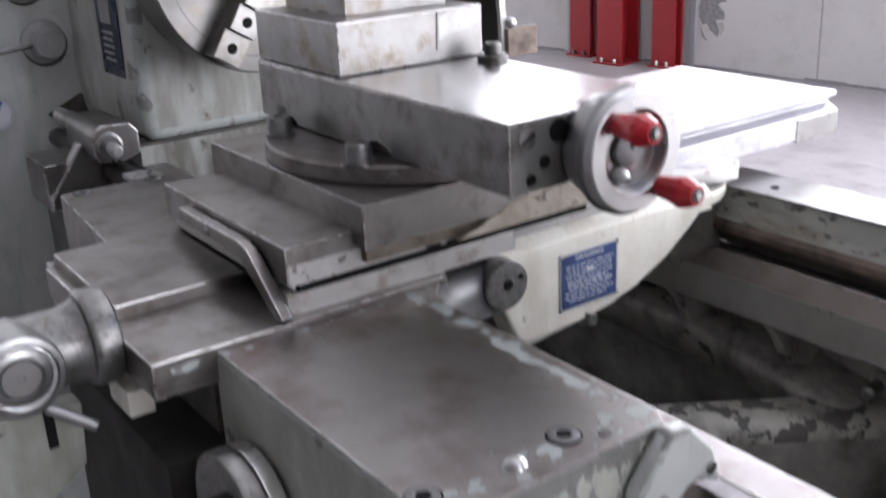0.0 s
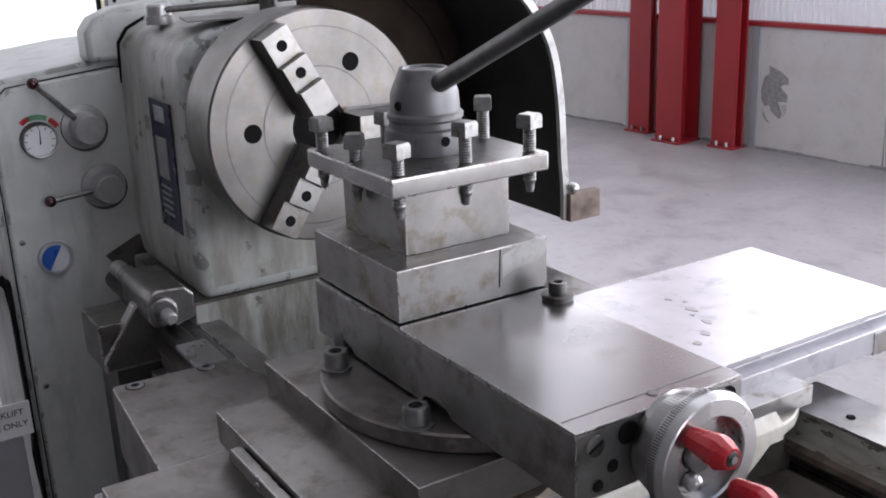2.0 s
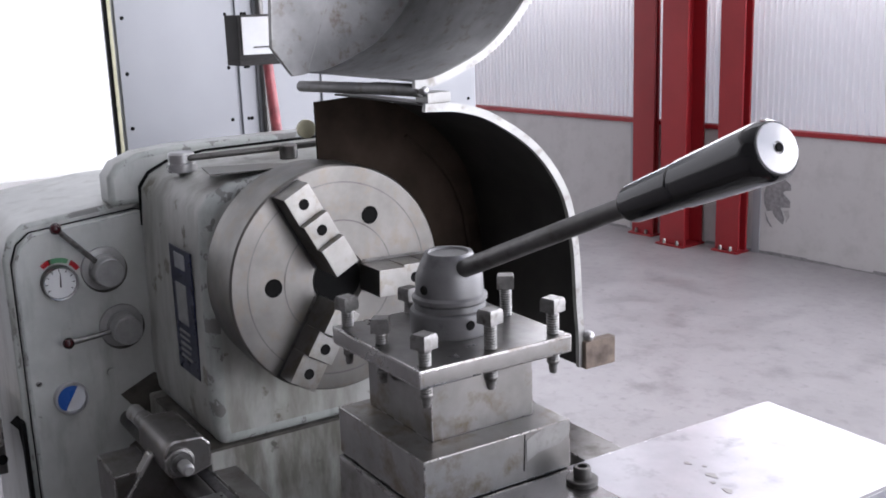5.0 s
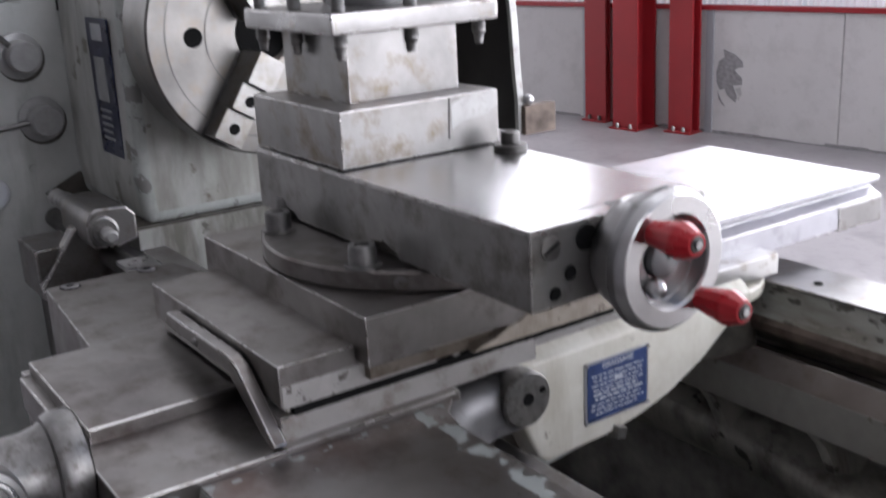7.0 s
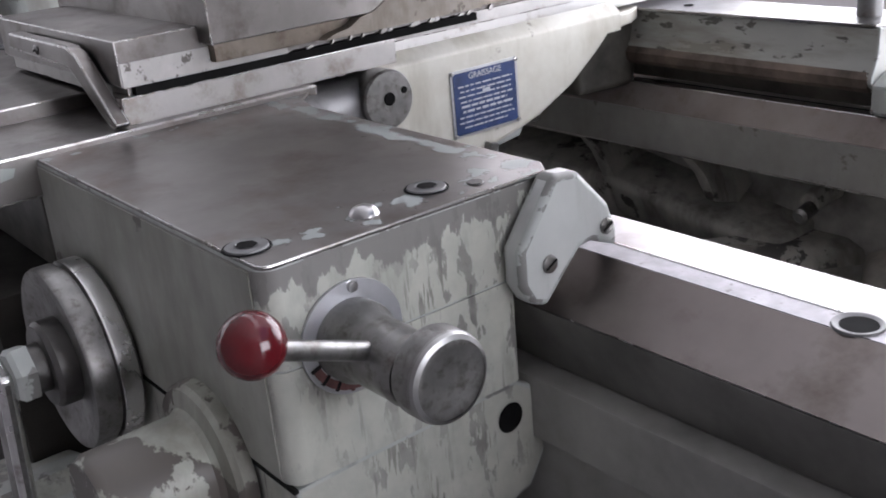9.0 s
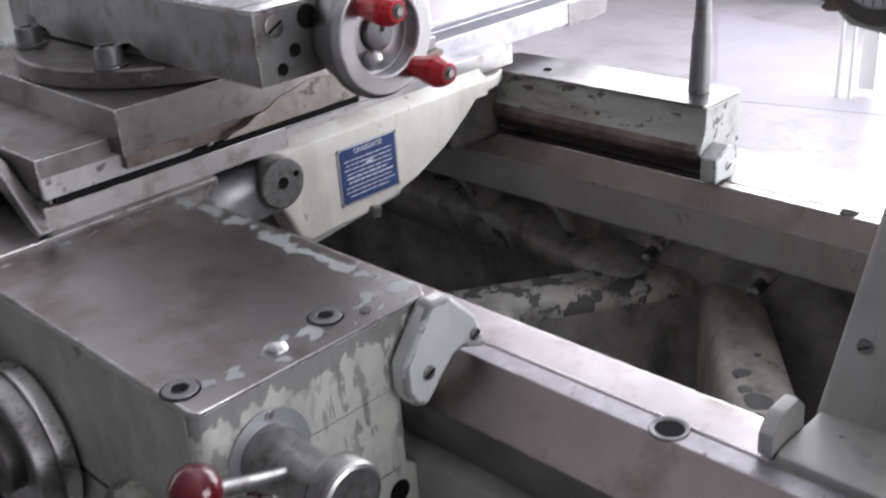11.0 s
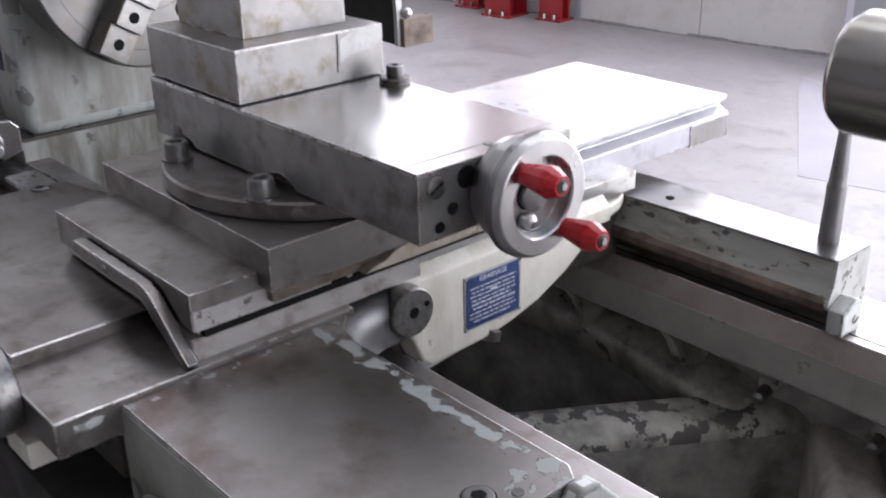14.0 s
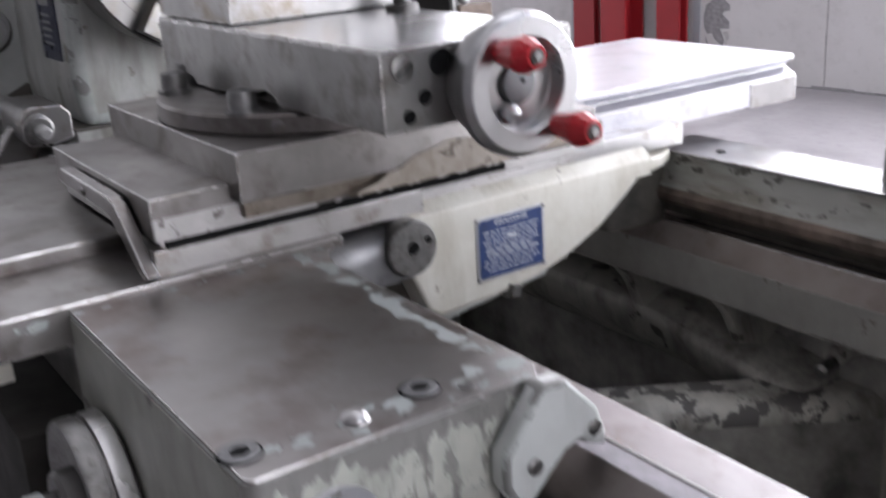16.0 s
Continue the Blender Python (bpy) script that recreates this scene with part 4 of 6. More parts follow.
part("shoulder", prism(ROUND, "y", -0.488, -0.112, 0), "paint_cream", saddle, "chamfered chipped cream shoulder of the casting", 30)
part("flank_rib", prism([(-0.45, 0.79), (-0.34, 0.792), (-0.26, 0.800), (-0.27, 0.785), (-0.44, 0.765)], "x", -0.40, -0.285, 0.003), "paint_grey", saddle)
boss = part("boss", turned([(0, 0), (0.030, 0), (0.031, 0.002), (0.031, 0.050), (0.029, 0.0525), (0, 0.0525)], aim((-0.297, -0.483, 0.880), (1, 0, 0)), 40), "bolt_grey", saddle, "round grey steel boss")
hole((-0.2445, -0.483, 0.881), 0.0062, boss, (1, 0, 0))
hole((-0.2445, -0.464, 0.887), 0.0034, boss, (1, 0, 0))
arm = bmesh.new()
loops = []
for y, edge, top in ((-0.604, -0.188, 0.9035), (-0.594, -0.200, 0.9035), (-0.582, -0.216, 0.9025), (-0.565, -0.233, 0.902), (-0.545, -0.245, 0.902), (-0.520, -0.251, 0.904), (-0.478, -0.252, 0.908)):
    bend = [(edge - 0.026 * (1 - math.sin(radians(18 * k))), top - 0.026 * (1 - math.cos(radians(18 * k)))) for k in range(6)]
    loops.append([arm.verts.new((x, y, z)) for x, z in [(-0.31, top)] + bend + [(edge, 0.846), (-0.31, 0.846)]])
for lo, hi in zip(loops, loops[1:]):
    for k in range(len(lo)):
        arm.faces.new((lo[k], lo[(k + 1) % len(lo)], hi[(k + 1) % len(lo)], hi[k]))
arm.faces.new(loops[0])
arm.faces.new(loops[-1])
part("boss_arm", arm, "hub_grey", saddle, "bare worn rounded arm flaring from the boss to the wing", 60)
part("hex_plug", hexagon((-0.272, -0.338, 0.790), (1, 0, 0), 0.0105, 0.017, None, 4, 0.5), "bolt_grey", saddle)
part("plug_washer", turned([(0.012, 0), (0.012, 0.003), (0, 0.003)], aim((-0.276, -0.338, 0.790), (1, 0, 0)), 20), "bolt_grey", saddle)
# Rear wing over the rear way.
prof = [(-0.047, 0.90), (0.034, 0.90), (0.036, 0.809), (-0.022, 0.809), (-0.030, 0.826), (-0.055, 0.836), (-0.0595, 0.842), (-0.0585, 0.850), (-0.053, 0.860), (-0.049, 0.872)]
part("rear_wing", prism(prof, "x", -0.335, 0.041, 0.003), "paint_streaked", saddle, "grey enamelled rear wing with oily streaks")
part("rear_wing_top", prism([(-0.33, -0.055), (-0.26, -0.053), (0.036, -0.048), (0.041, -0.040), (0.041, 0.028), (0.034, 0.036), (-0.33, 0.036)], "z", 0.898, 0.9025, 0.001), "steel_bright", saddle, "bare bright top of the rear wing")
# Shade of the inner corner is put into this dark colour.
part("rear_corner", prism([(-0.42, -0.14), (-0.312, -0.14), (-0.300, -0.043), (-0.42, -0.03)], "z", 0.80, 0.894, 0.01, None, 3), "grime_shade", saddle, "", 50)
part("corner_fillet", prism([(-0.32, -0.135), (-0.267, -0.128), (-0.267, -0.105), (-0.274, -0.078), (-0.288, -0.0525), (-0.32, -0.0525)], "z", 0.888, 0.9055, 0.004, None, 3), "paint_cream", saddle, "worn cream fillet between flank and rear wing", 60)
part("oily_lip", prism([(-0.0545, 0.857), (-0.051, 0.860), (-0.046, 0.836), (-0.052, 0.829), (-0.0595, 0.836), (-0.0610, 0.846)], "x", -0.33, 0.036, 0.003), "rust_scale", saddle, "rusty oily lip")
# Oily undercut; the shade beneath the wing is painted in too.
part("undercut", prism([(-0.026, 0.808), (-0.0335, 0.826), (-0.050, 0.8335), (-0.045, 0.838), (-0.015, 0.838), (-0.015, 0.808)], "x", -0.335, 0.038, 0), "grime_shade", saddle, "oily undercut, its shade painted dark")
hole((-0.232, -0.02, 0.9027), 0.0055, saddle, (0, 0, 1), "oil_hole")
rear_wiper = part("rear_wiper", prism([(-0.060, 0.808), (-0.014, 0.808), (-0.014, 0.846), (-0.032, 0.853), (-0.060, 0.841)], "x", 0.041, 0.064, 0.004), "paint_grey", saddle)
slot_screw((0.0645, -0.032, 0.826), 0.006, rear_wiper, (1, 0, 0))
# Front wiper on the right wing.
wiper_outline = [(-0.657, 0.836), (-0.657, 0.862), (-0.622, 0.907), (-0.600, 0.905), (-0.570, 0.873), (-0.562, 0.851), (-0.562, 0.838), (-0.588, 0.849), (-0.600, 0.848), (-0.634, 0.815), (-0.648, 0.820)]
wiper = part("front_wiper", prism(wiper_outline, "x", 0.117, 0.136, 0.005, None, 3), "paint_grey", saddle, "worn grey way wiper cover", 50)
slot_screw((0.1365, -0.631, 0.846), 0.0065, wiper, (1, 0, 0))
slot_screw((0.1365, -0.574, 0.857), 0.0060, wiper, (1, 0, 0))


def name_plate():
    """Blue lubrication plate with four rivets."""
    x = -0.2635
    ob = part("lubrication_plate", block(x - 0.002, x + 0.0010, -0.388, -0.289, 0.8115, 0.887, 0.0004), "plate_silver", saddle, "blue enamelled lubrication plate with white lettering")
    part("field", block(x + 0.0005, x + 0.0016, -0.3845, -0.2925, 0.8145, 0.884, 0.0002), "plate_blue", ob)
    for y in (-0.3855, -0.2915):
        for z in (0.814, 0.8845):
            part("rivet", turned([(0.0028, 0.0), (0.002, 0.0016), (0, 0.002)], aim((x + 0.0016, y, z), (1, 0, 0)), 12), "chrome", ob)
    rng = random.Random(4)
    z = 0.8675
    row = 0
    while z > 0.8175:
        y, end = -0.380 + rng.uniform(0, 0.008), -0.297 - rng.uniform(0, 0.012)
        thick = 0.0026 if row in (4, 5) else 0.0017
        while y < end:
            w = rng.uniform(0.004, 0.014)
            part("text_bar", block(x + 0.0014, x + 0.0019, y, min(end, y + w), z, z + thick, 0), "text_white", ob)
            y += w + 0.0022
        z -= 0.0058
        row += 1
    part("blank_patch", block(x + 0.0014, x + 0.0019, -0.343, -0.332, 0.8565, 0.8608, 0), "text_white", ob)
    return ob


name_plate()


def lettering(body, size, m, mat, parent, name="lettering"):
    """Raised letters in the built-in font; text runs along the pose's x, up its y."""
    cu = bpy.data.curves.new(name, "FONT")
    cu.body, cu.size, cu.align_x, cu.align_y, cu.extrude = body, size, "CENTER", "CENTER", 0.0003
    ob = new(name, cu)
    ob.parent = parent
    base, up = Vector(), parent
    while up is not None:
        base, up = base + up.location, up.parent
    ob.matrix_basis = Matrix.Translation(-base) @ m
    cu.materials.append(MATS[mat])
    return ob


FACING_X = Matrix(((0, 0, 1, 0), (1, 0, 0, 0), (0, 1, 0, 0), (0, 0, 0, 1)))
lettering("GRAISSAGE", 0.0095, Matrix.Translation((-0.2616, -0.3385, 0.8785)) @ FACING_X, "text_white", bpy.data.objects["lubrication_plate"])

# Tapered pin standing on the rear wing.
pin = thing("taper_pin", "dark grey steel taper drift standing on the saddle", "drift", (0, 0, 0.9025))
part("shank", turned([(0, 0), (0.0135, 0), (0.0138, 0.002), (0.0125, 0.050), (0.0125, 0.075), (0.0115, 0.078), (0.011, 0.082), (0.0045, 0.232), (0.003, 0.236), (0, 0.236)], Matrix.Translation((0.0, 0.0, 0.9025)) @ Matrix.Rotation(radians(1.0), 4, "Y"), 24), "guard_steel", pin)

# ---- apron controls ----
apron = thing("lathe_apron", "pale enamelled lathe apron with feed controls", "lathe apron", (-0.07, -0.75, 0.30))
lower = prism([(-0.8365, 0.50), (-0.8365, 0.752), (-0.80, 0.7535), (-0.648, 0.7535), (-0.618, 0.735), (-0.615, 0.70), (-0.64, 0.66), (-0.70, 0.645), (-0.70, 0.50)], "x", 0.02, 0.113, 0.003)
part("gear_case", lower, "paint_apron", apron, "pale green enamelled apron casing")
part("front_case", block(-0.262, 0.02, -0.836, -0.66, 0.50, 0.753, 0.003), "paint_apron", apron)
hole((0.1135, -0.657, 0.727), 0.0105, apron, (1, 0, 0), "bolt_hole")
part("dark_seam", block(-0.262, 0.1165, -0.8395, -0.836, 0.7525, 0.7555, 0), "hole_black", apron)
# Feed selector: dial ring, hub, ball lever, knurled knob.
ring_pose = aim((0.1165, -0.783, 0.842), (1, 0, 0))
ring = part("selector_ring", turned([(0.022, 0.0), (0.0375, 0.0), (0.0375, 0.002), (0.024, 0.0026)], ring_pose, 48, None, True), "plate_silver", apron, "silver dial ring with worn red marks")
for k in range(7):
    a = radians(200 + 20 * k)
    c, s = math.cos(a), math.sin(a)
    b = block(-0.0045, 0.0045, -0.0012, 0.0012, 0.0026, 0.0032, 0)
    b.transform(ring_pose @ Matrix.Rotation(a, 4, "Z") @ Matrix.Translation((0.031, 0, 0)))
    part("dial_mark", b, "red_scale" if k > 2 else "text_black", ring)
red_ring = [(-0.783 + r * math.cos(radians(a)), 0.842 + r * math.sin(radians(a))) for r, turn in ((0.0345, range(200, 331, 10)), (0.0290, range(330, 199, -10))) for a in turn]
part("red_scale", prism(red_ring, "x", 0.1186, 0.1196, 0), "red_scale", ring, "worn red printed scale")
part("bolt", turned([(0.004, 0), (0.0035, 0.002), (0, 0.0025)], aim((0.1185, -0.780, 0.875), (1, 0, 0)), 12), "chrome", ring)
hub = part("selector_hub", turned([(0.0265, 0), (0.0265, 0.012), (0.0225, 0.018), (0.0220, 0.060), (0.0225, 0.064), (0.0205, 0.068), (0, 0.068)], aim((0.118, -0.785, 0.842), (1, 0, 0)), 36), "bolt_grey", apron, "worn steel selector hub")
part("lever_rod", rod((0.160, -0.800, 0.853), (0.168, -0.862, 0.880), 0.0060), "bolt_grey", hub)
part("ball_knob", ball((0.170, -0.876, 0.889), 0.0185), "dark_red_ball", hub, "glossy dark red ball knob")
knob = part("round_knob", turned([(0.012, -0.002), (0.0268, -0.001), (0.0280, 0.002), (0.0277, 0.0155), (0.0262, 0.0185), (0.0235, 0.0196), (0.0190, 0.0192), (0.010, 0.0182), (0, 0.0178)], aim((0.191, -0.780, 0.844), (1, 0, 0)), 48), "bolt_grey", hub, "steel round knob with a dished turned face")
part("edge_ring", turned([(0.0278, 0.0150), (0.0266, 0.0186), (0.0238, 0.0199)], aim((0.191, -0.780, 0.844), (1, 0, 0)), 48), "pin_steel", knob, "rubbed bright edge")
# Graduated traverse dial and boss on the front of the apron.
dial_pose = aim((-0.175, -0.840, 0.762), (0, -1, 0))
dial = part("traverse_dial", turned([(0.060, 0), (0.074, 0.002), (0.076, 0.004), (0.076, 0.020), (0.073, 0.021), (0.073, 0.024), (0.0765, 0.025), (0.0765, 0.038), (0.075, 0.041), (0.066, 0.041), (0.060, 0.037), (0.030, 0.035), (0, 0.035)], dial_pose, 72), "bolt_grey", apron, "graduated steel traverse dial")
part("dial_band", turned([(0.0762, 0.0045), (0.0766, 0.006), (0.0766, 0.018), (0.0762, 0.0195)], dial_pose, 72), "edge_bright", dial)
part("dial_hub", turned([(0.036, 0.034), (0.036, 0.050), (0.033, 0.054), (0.021, 0.054), (0.020, 0.050), (0.020, 0.066), (0.017, 0.070), (0, 0.070)], dial_pose, 40), "iron_dark", dial, "dark oily hub ring")
part("hub_nut", hexagon(dial_pose @ Vector((0, 0, 0.064)), (0, -1, 0), 0.024, 0.016, None, 6, 0.3), "paint_edge", dial, "pale chipped hexagon nut")
part("crank_arm", prism([(-0.19, 0.775), (-0.165, 0.765), (-0.205, 0.60), (-0.235, 0.61)], "y", -0.932, -0.918, 0.005, None, 3), "bolt_grey", dial, "flat crank arm", 50)
front_boss = part("front_boss", turned([(0.060, 0), (0.060, 0.010), (0.057, 0.014), (0.044, 0.016), (0.041, 0.020), (0.040, 0.085), (0.036, 0.092), (0, 0.092)], aim((0.008, -0.8395, 0.732), (0, -1, 0)), 56), "boss_paint", apron, "round casting boss with flaking enamel")
part("side_arm", prism([(-0.36, 0.60), (-0.24, 0.64), (-0.20, 0.62), (-0.30, 0.55)], "y", -0.95, -0.86, 0.01, None, 3), "paint_apron", apron)
# Dark casting; the shade of the recess is put into its near-black colour.
part("dark_recess", block(-0.62, -0.275, -0.898, -0.62, 0.40, 0.79, 0.002), "void_shade", apron)

# ---- cross-feed screw end ----
feed = thing("cross_feed_crank", "steel cross-feed screw bracket and crank hub", "crank", (-0.43, -0.95, 0.80))
part("flange", turned([(0.030, 0), (0.048, 0), (0.051, 0.003), (0.051, 0.022), (0.047, 0.028), (0.030, 0.029)], aim((-0.378, -0.904, 0.904), (0, -1, 0)), 56, None, True), "bolt_grey", feed, "thick worn grey end flange", 50)
part("barrel", turned([(0.046, 0), (0.043, 0.006), (0.040, 0.020), (0.040, 0.060), (0.043, 0.066), (0.043, 0.17), (0, 0.17)], aim((-0.385, -0.930, 0.900), (0, -1, 0)), 48), "bolt_grey", feed, "oily dark steel screw housing", 50)
part("end_block", block(-0.400, -0.338, -0.908, -0.88, 0.820, 0.850, 0.003), "paint_cream", feed, "pale chipped block under the flange")
face = aim((-0.335, -1.004, 0.900), (1, 0, 0))
part("crank_hub", turned([(0.043, -0.045), (0.043, -0.003), (0.041, 0.0), (0.036, 0.001), (0.035, -0.002), (0.034, 0.001), (0.031, 0.002), (0.030, -0.003), (0.027, -0.003), (0.022, -0.001), (0.020, -0.005), (0.0185, -0.004), (0.0180, -0.002), (0, -0.002)], face, 56), "pin_steel", feed, "steel crank hub with ringed face")
part("hub_face", turned([(0.0185, -0.0015), (0.018, 0.0), (0.004, 0.0002), (0.003, -0.001), (0, -0.001)], face, 40), "iron_grey", feed, "dull grey hub centre")
part("hub_ring", turned([(0.0345, 0.0012), (0.033, 0.0026), (0.031, 0.0026), (0.0295, 0.0010)], face, 56), "edge_bright", feed, "bright polished ring")
part("crank_arm", rod((-0.345, -0.985, 0.858), (-0.325, -0.945, 0.832), 0.006), "pin_steel", feed)
part("support_plate", prism([(-1.06, 0.74), (-0.99, 0.74), (-0.95, 0.77), (-0.945, 0.84), (-1.06, 0.85)], "x", -0.40, -0.37, 0.004), "enamel_olive", feed)
part("slot", block(-0.3695, -0.3685, -0.985, -0.975, 0.80, 0.845, 0), "hole_black", feed)

# ---- cross slide ----
slide = thing("cross_slide", "brownish ground iron cross slide with a long bright rear table", "cross slide", (-0.43, -0.3, 0.926))
part("front_table", block(-0.588, -0.268, -0.750, -0.20, 0.945, 0.986, 0.0015), "iron_brown", slide)
part("front_foot", block(-0.588, -0.276, -0.742, -0.18, 0.930, 0.946, 0.001), "strip_steel", slide)
rear = [(-0.625, 0.990), (-0.312, 0.990), (-0.312, 0.983), (-0.326, 0.972), (-0.308, 0.963), (-0.308, 0.928), (-0.625, 0.928)]
part("rear_table", prism(rear, "y", -0.34, 0.222, 0.0012), "table_bright", slide, "bright smooth rear table of the slide")
for k, (x, y, r) in enumerate(((-0.527, -0.064, 0.006), (-0.477, -0.066, 0.009), (-0.430, -0.084, 0.008), (-0.402, -0.116, 0.009), (-0.382, -0.150, 0.008), (-0.46, -0.082, 0.005), (-0.505, -0.052, 0.004))):
    drop = [(x + r * (1 + 0.3 * math.sin(2 * a + k)) * math.cos(a), y + 0.7 * r * (1 + 0.3 * math.sin(3 * a + 2 * k)) * math.sin(a)) for a in [2 * math.pi * i / 14 for i in range(14)]]
    part("dried_drop", prism(drop, "z", 0.9895, 0.9906, 0), "drop_stain", slide)
part("left_bar", block(-0.95, -0.634, -0.152, -0.073, 0.925, 0.970, 0.002), "slide_side", slide, "grey steel bar beside the rear table")
part("rear_lip", block(-0.618, -0.3065, 0.125, 0.2225, 0.925, 0.9600, 0.0015), "iron_grey", slide, "brownish gib strip")
step = block(-0.620, -0.244, -0.670, -0.350, 0.970, 1.019, 0.0015)
part("swivel_table", step, "iron_brown", slide, "stepped ground iron block under the swivel")
part("swivel_foot", block(-0.612, -0.256, -0.662, -0.20, 0.952, 0.971, 0.001), "oily_brown", slide, "oily rust-stained lower step")
part("side_strip", block(-0.30, -0.2665, -0.7485, -0.58, 0.9442, 0.966, 0.0008), "strip_pitted", slide, "speckled bare lower side")
part("gap_line", block(-0.30, -0.2662, -0.738, -0.34, 0.9362, 0.9442, 0), "hole_black", slide)
chips = random.Random(9)
for k in range(12):
    y = -0.56 + 0.021 * k + chips.uniform(-0.010, 0.010)
    w, h = chips.uniform(0.004, 0.017), chips.uniform(0.002, 0.006)
    part("paint_flake", prism([(y, 0.9445), (y + 0.3 * w, 0.9445 - 0.2 * h), (y + w, 0.9452), (y + 0.9 * w, 0.9452 + h), (y + 0.4 * w, 0.9455 + 0.8 * h)], "x", -0.268, -0.2652, 0.0006), "strip_steel", slide)
part("swarf_crust", prism([(-0.552, 0.953), (-0.540, 0.958), (-0.522, 0.961), (-0.508, 0.969), (-0.492, 0.972), (-0.476, 0.981), (-0.452, 0.985), (-0.430, 0.991), (-0.402, 0.988), (-0.372, 0.990), (-0.352, 0.984), (-0.352, 0.953)], "x", -0.26, -0.2425, 0.001), "crust", slide, "brown and whitish crust of old swarf and oil")
blade = [(-0.512, 0.962), (-0.505, 0.978), (-0.345, 0.978), (-0.325, 0.972), (-0.256, 0.916), (-0.262, 0.912), (-0.275, 0.914), (-0.345, 0.958)]
wip = part("wiper_blade", prism(blade, "y", -0.766, -0.752, 0.0022, None, 2), "iron_brown", slide, "bent steel wiper strip")
part("wiper_felt", prism([(-0.50, 0.955), (-0.50, 0.968), (-0.345, 0.966), (-0.275, 0.914), (-0.285, 0.912), (-0.35, 0.95)], "y", -0.7522, -0.7485, 0.001), "hole_black", slide)
slot_screw((-0.425, -0.7665, 0.968), 0.0045, wip, (0, -1, 0))

# ---- compound slide ----
comp = thing("compound_slide", "ground steel compound slide with handwheel on a swivel disc", "compound slide", (-0.4, -0.49, 1.019))
DISC = (-0.420, -0.478)
part("swivel_disc", turned([(0.187, 0), (0.189, 0.002), (0.189, 0.019), (0.1865, 0.0215), (0, 0.0215)], Matrix.Translation((*DISC, 1.019)), 96), "iron_brown", comp, "round brownish swivel base with index screw")
# The lower edge is relieved in two low arches over the swivel disc's screws.
side = [(-0.615, 1.1125), (-0.615, 1.0435), (-0.575, 1.0435), (-0.566, 1.051), (-0.545, 1.054), (-0.526, 1.051), (-0.517, 1.0435), (-0.365, 1.0435), (-0.354, 1.053), (-0.333, 1.057), (-0.312, 1.053), (-0.300, 1.0435), (-0.099, 1.0435), (-0.099, 1.1125)]
body = prism(side, "y", -0.5935, -0.385, 0.0018)
part("top_slide", body, "slide_side", comp, "dull ground steel top slide")
part("top_face", block(-0.615, -0.099, -0.5935, -0.385, 1.1125, 1.115, 0.0012), "slide_steel", comp, "polished ground top of the slide")
part("end_seam", block(-0.1245, -0.1235, -0.590, -0.388, 1.1146, 1.1154, 0), "iron_dark", comp)
# The underside is coloured dark for the shade between slide and disc.
part("base", block(-0.60, -0.12, -0.580, -0.40, 1.0395, 1.072, 0.001), "grime_shade", comp, "dark underside, shade in its colour")
for x, y in ((-0.505, -0.625), (-0.325, -0.622), (-0.560, -0.585)):
    s = socket_screw((x, y, 1.0405), 0.0145, 0.022, comp, (0, 0, 1), "screw_grey", "clamp_screw")
    part("washer", turned([(0.019, 0), (0.019, 0.003), (0.012, 0.0035)], Matrix.Translation((x, y, 1.0402)), 28), "screw_grey", s)
part("index_screw", turned([(0.0075, 0), (0.007, 0.0015), (0.003, 0.002), (0.0028, 0.0005), (0, 0.0005)], aim((-0.282, -0.606, 1.0285), (0.733, -0.68, 0)), 20), "steel_bright", comp)
part("pinch_screw", turned([(0.006, 0), (0.0055, 0.0008), (0, 0.0008)], Matrix.Translation((-0.120, -0.483, 1.115)), 20), "iron_dark", comp)
# End face: slotted plug, bores and the wheel's bearing.
E = -0.0985
slot_screw((E, -0.572, 1.097), 0.0105, comp, (1, 0, 0))
hole((E, -0.533, 1.099), 0.0105, comp, (1, 0, 0))
hole((E, -0.551, 1.071), 0.0058, comp, (1, 0, 0))
hole((E, -0.568, 1.056), 0.0055, comp, (1, 0, 0))
hole((E, -0.405, 1.098), 0.0095, comp, (1, 0, 0))
AX = (-0.4795, 1.0765)


def on_axis(x):
    return aim((x, AX[0], AX[1]), (1, 0, 0))


collar = part("collar", turned([(0.044, 0), (0.0505, 0.002), (0.0525, 0.010), (0.0535, 0.012), (0.0535, 0.034), (0.050, 0.0355), (0.02, 0.0355)], on_axis(-0.099), 64), "steel_ground", comp, "knurled graduated collar")
kn = None
for k in range(90):
    b = block(-0.0004, 0.0004, -0.0006, 0.0006, 0.014, 0.032, 0)
    b.transform(on_axis(-0.099) @ Matrix.Rotation(2 * math.pi * k / 90, 4, "Z") @ Matrix.Translation((0.0536, 0, 0)))
    kn = joined(b, kn) if kn else b
part("knurling", kn, "steel_ground", collar, "", 0)
RIM = [(0.0395, 0.002), (0.0398, 0.012), (0.0406, 0.0170), (0.0422, 0.0190), (0.0575, 0.0190), (0.0590, 0.0182), (0.0622, 0.0130), (0.0628, 0.0110), (0.0628, 0.0015), (0.0615, -0.0005), (0.0490, -0.0005)]
wheel = part("handwheel", turned(RIM, on_axis(-0.066), 72, None, True), "chrome", comp, "satin steel handwheel with a broad flat rim", 28)
kn = None
for k in range(150):
    b = block(-0.0003, 0.0003, -0.0004, 0.0004, 0.0022, 0.0100, 0)
    b.transform(on_axis(-0.066) @ Matrix.Rotation(2 * math.pi * k / 150, 4, "Z") @ Matrix.Translation((0.0629, 0, 0)))
    kn = joined(b, kn) if kn else b
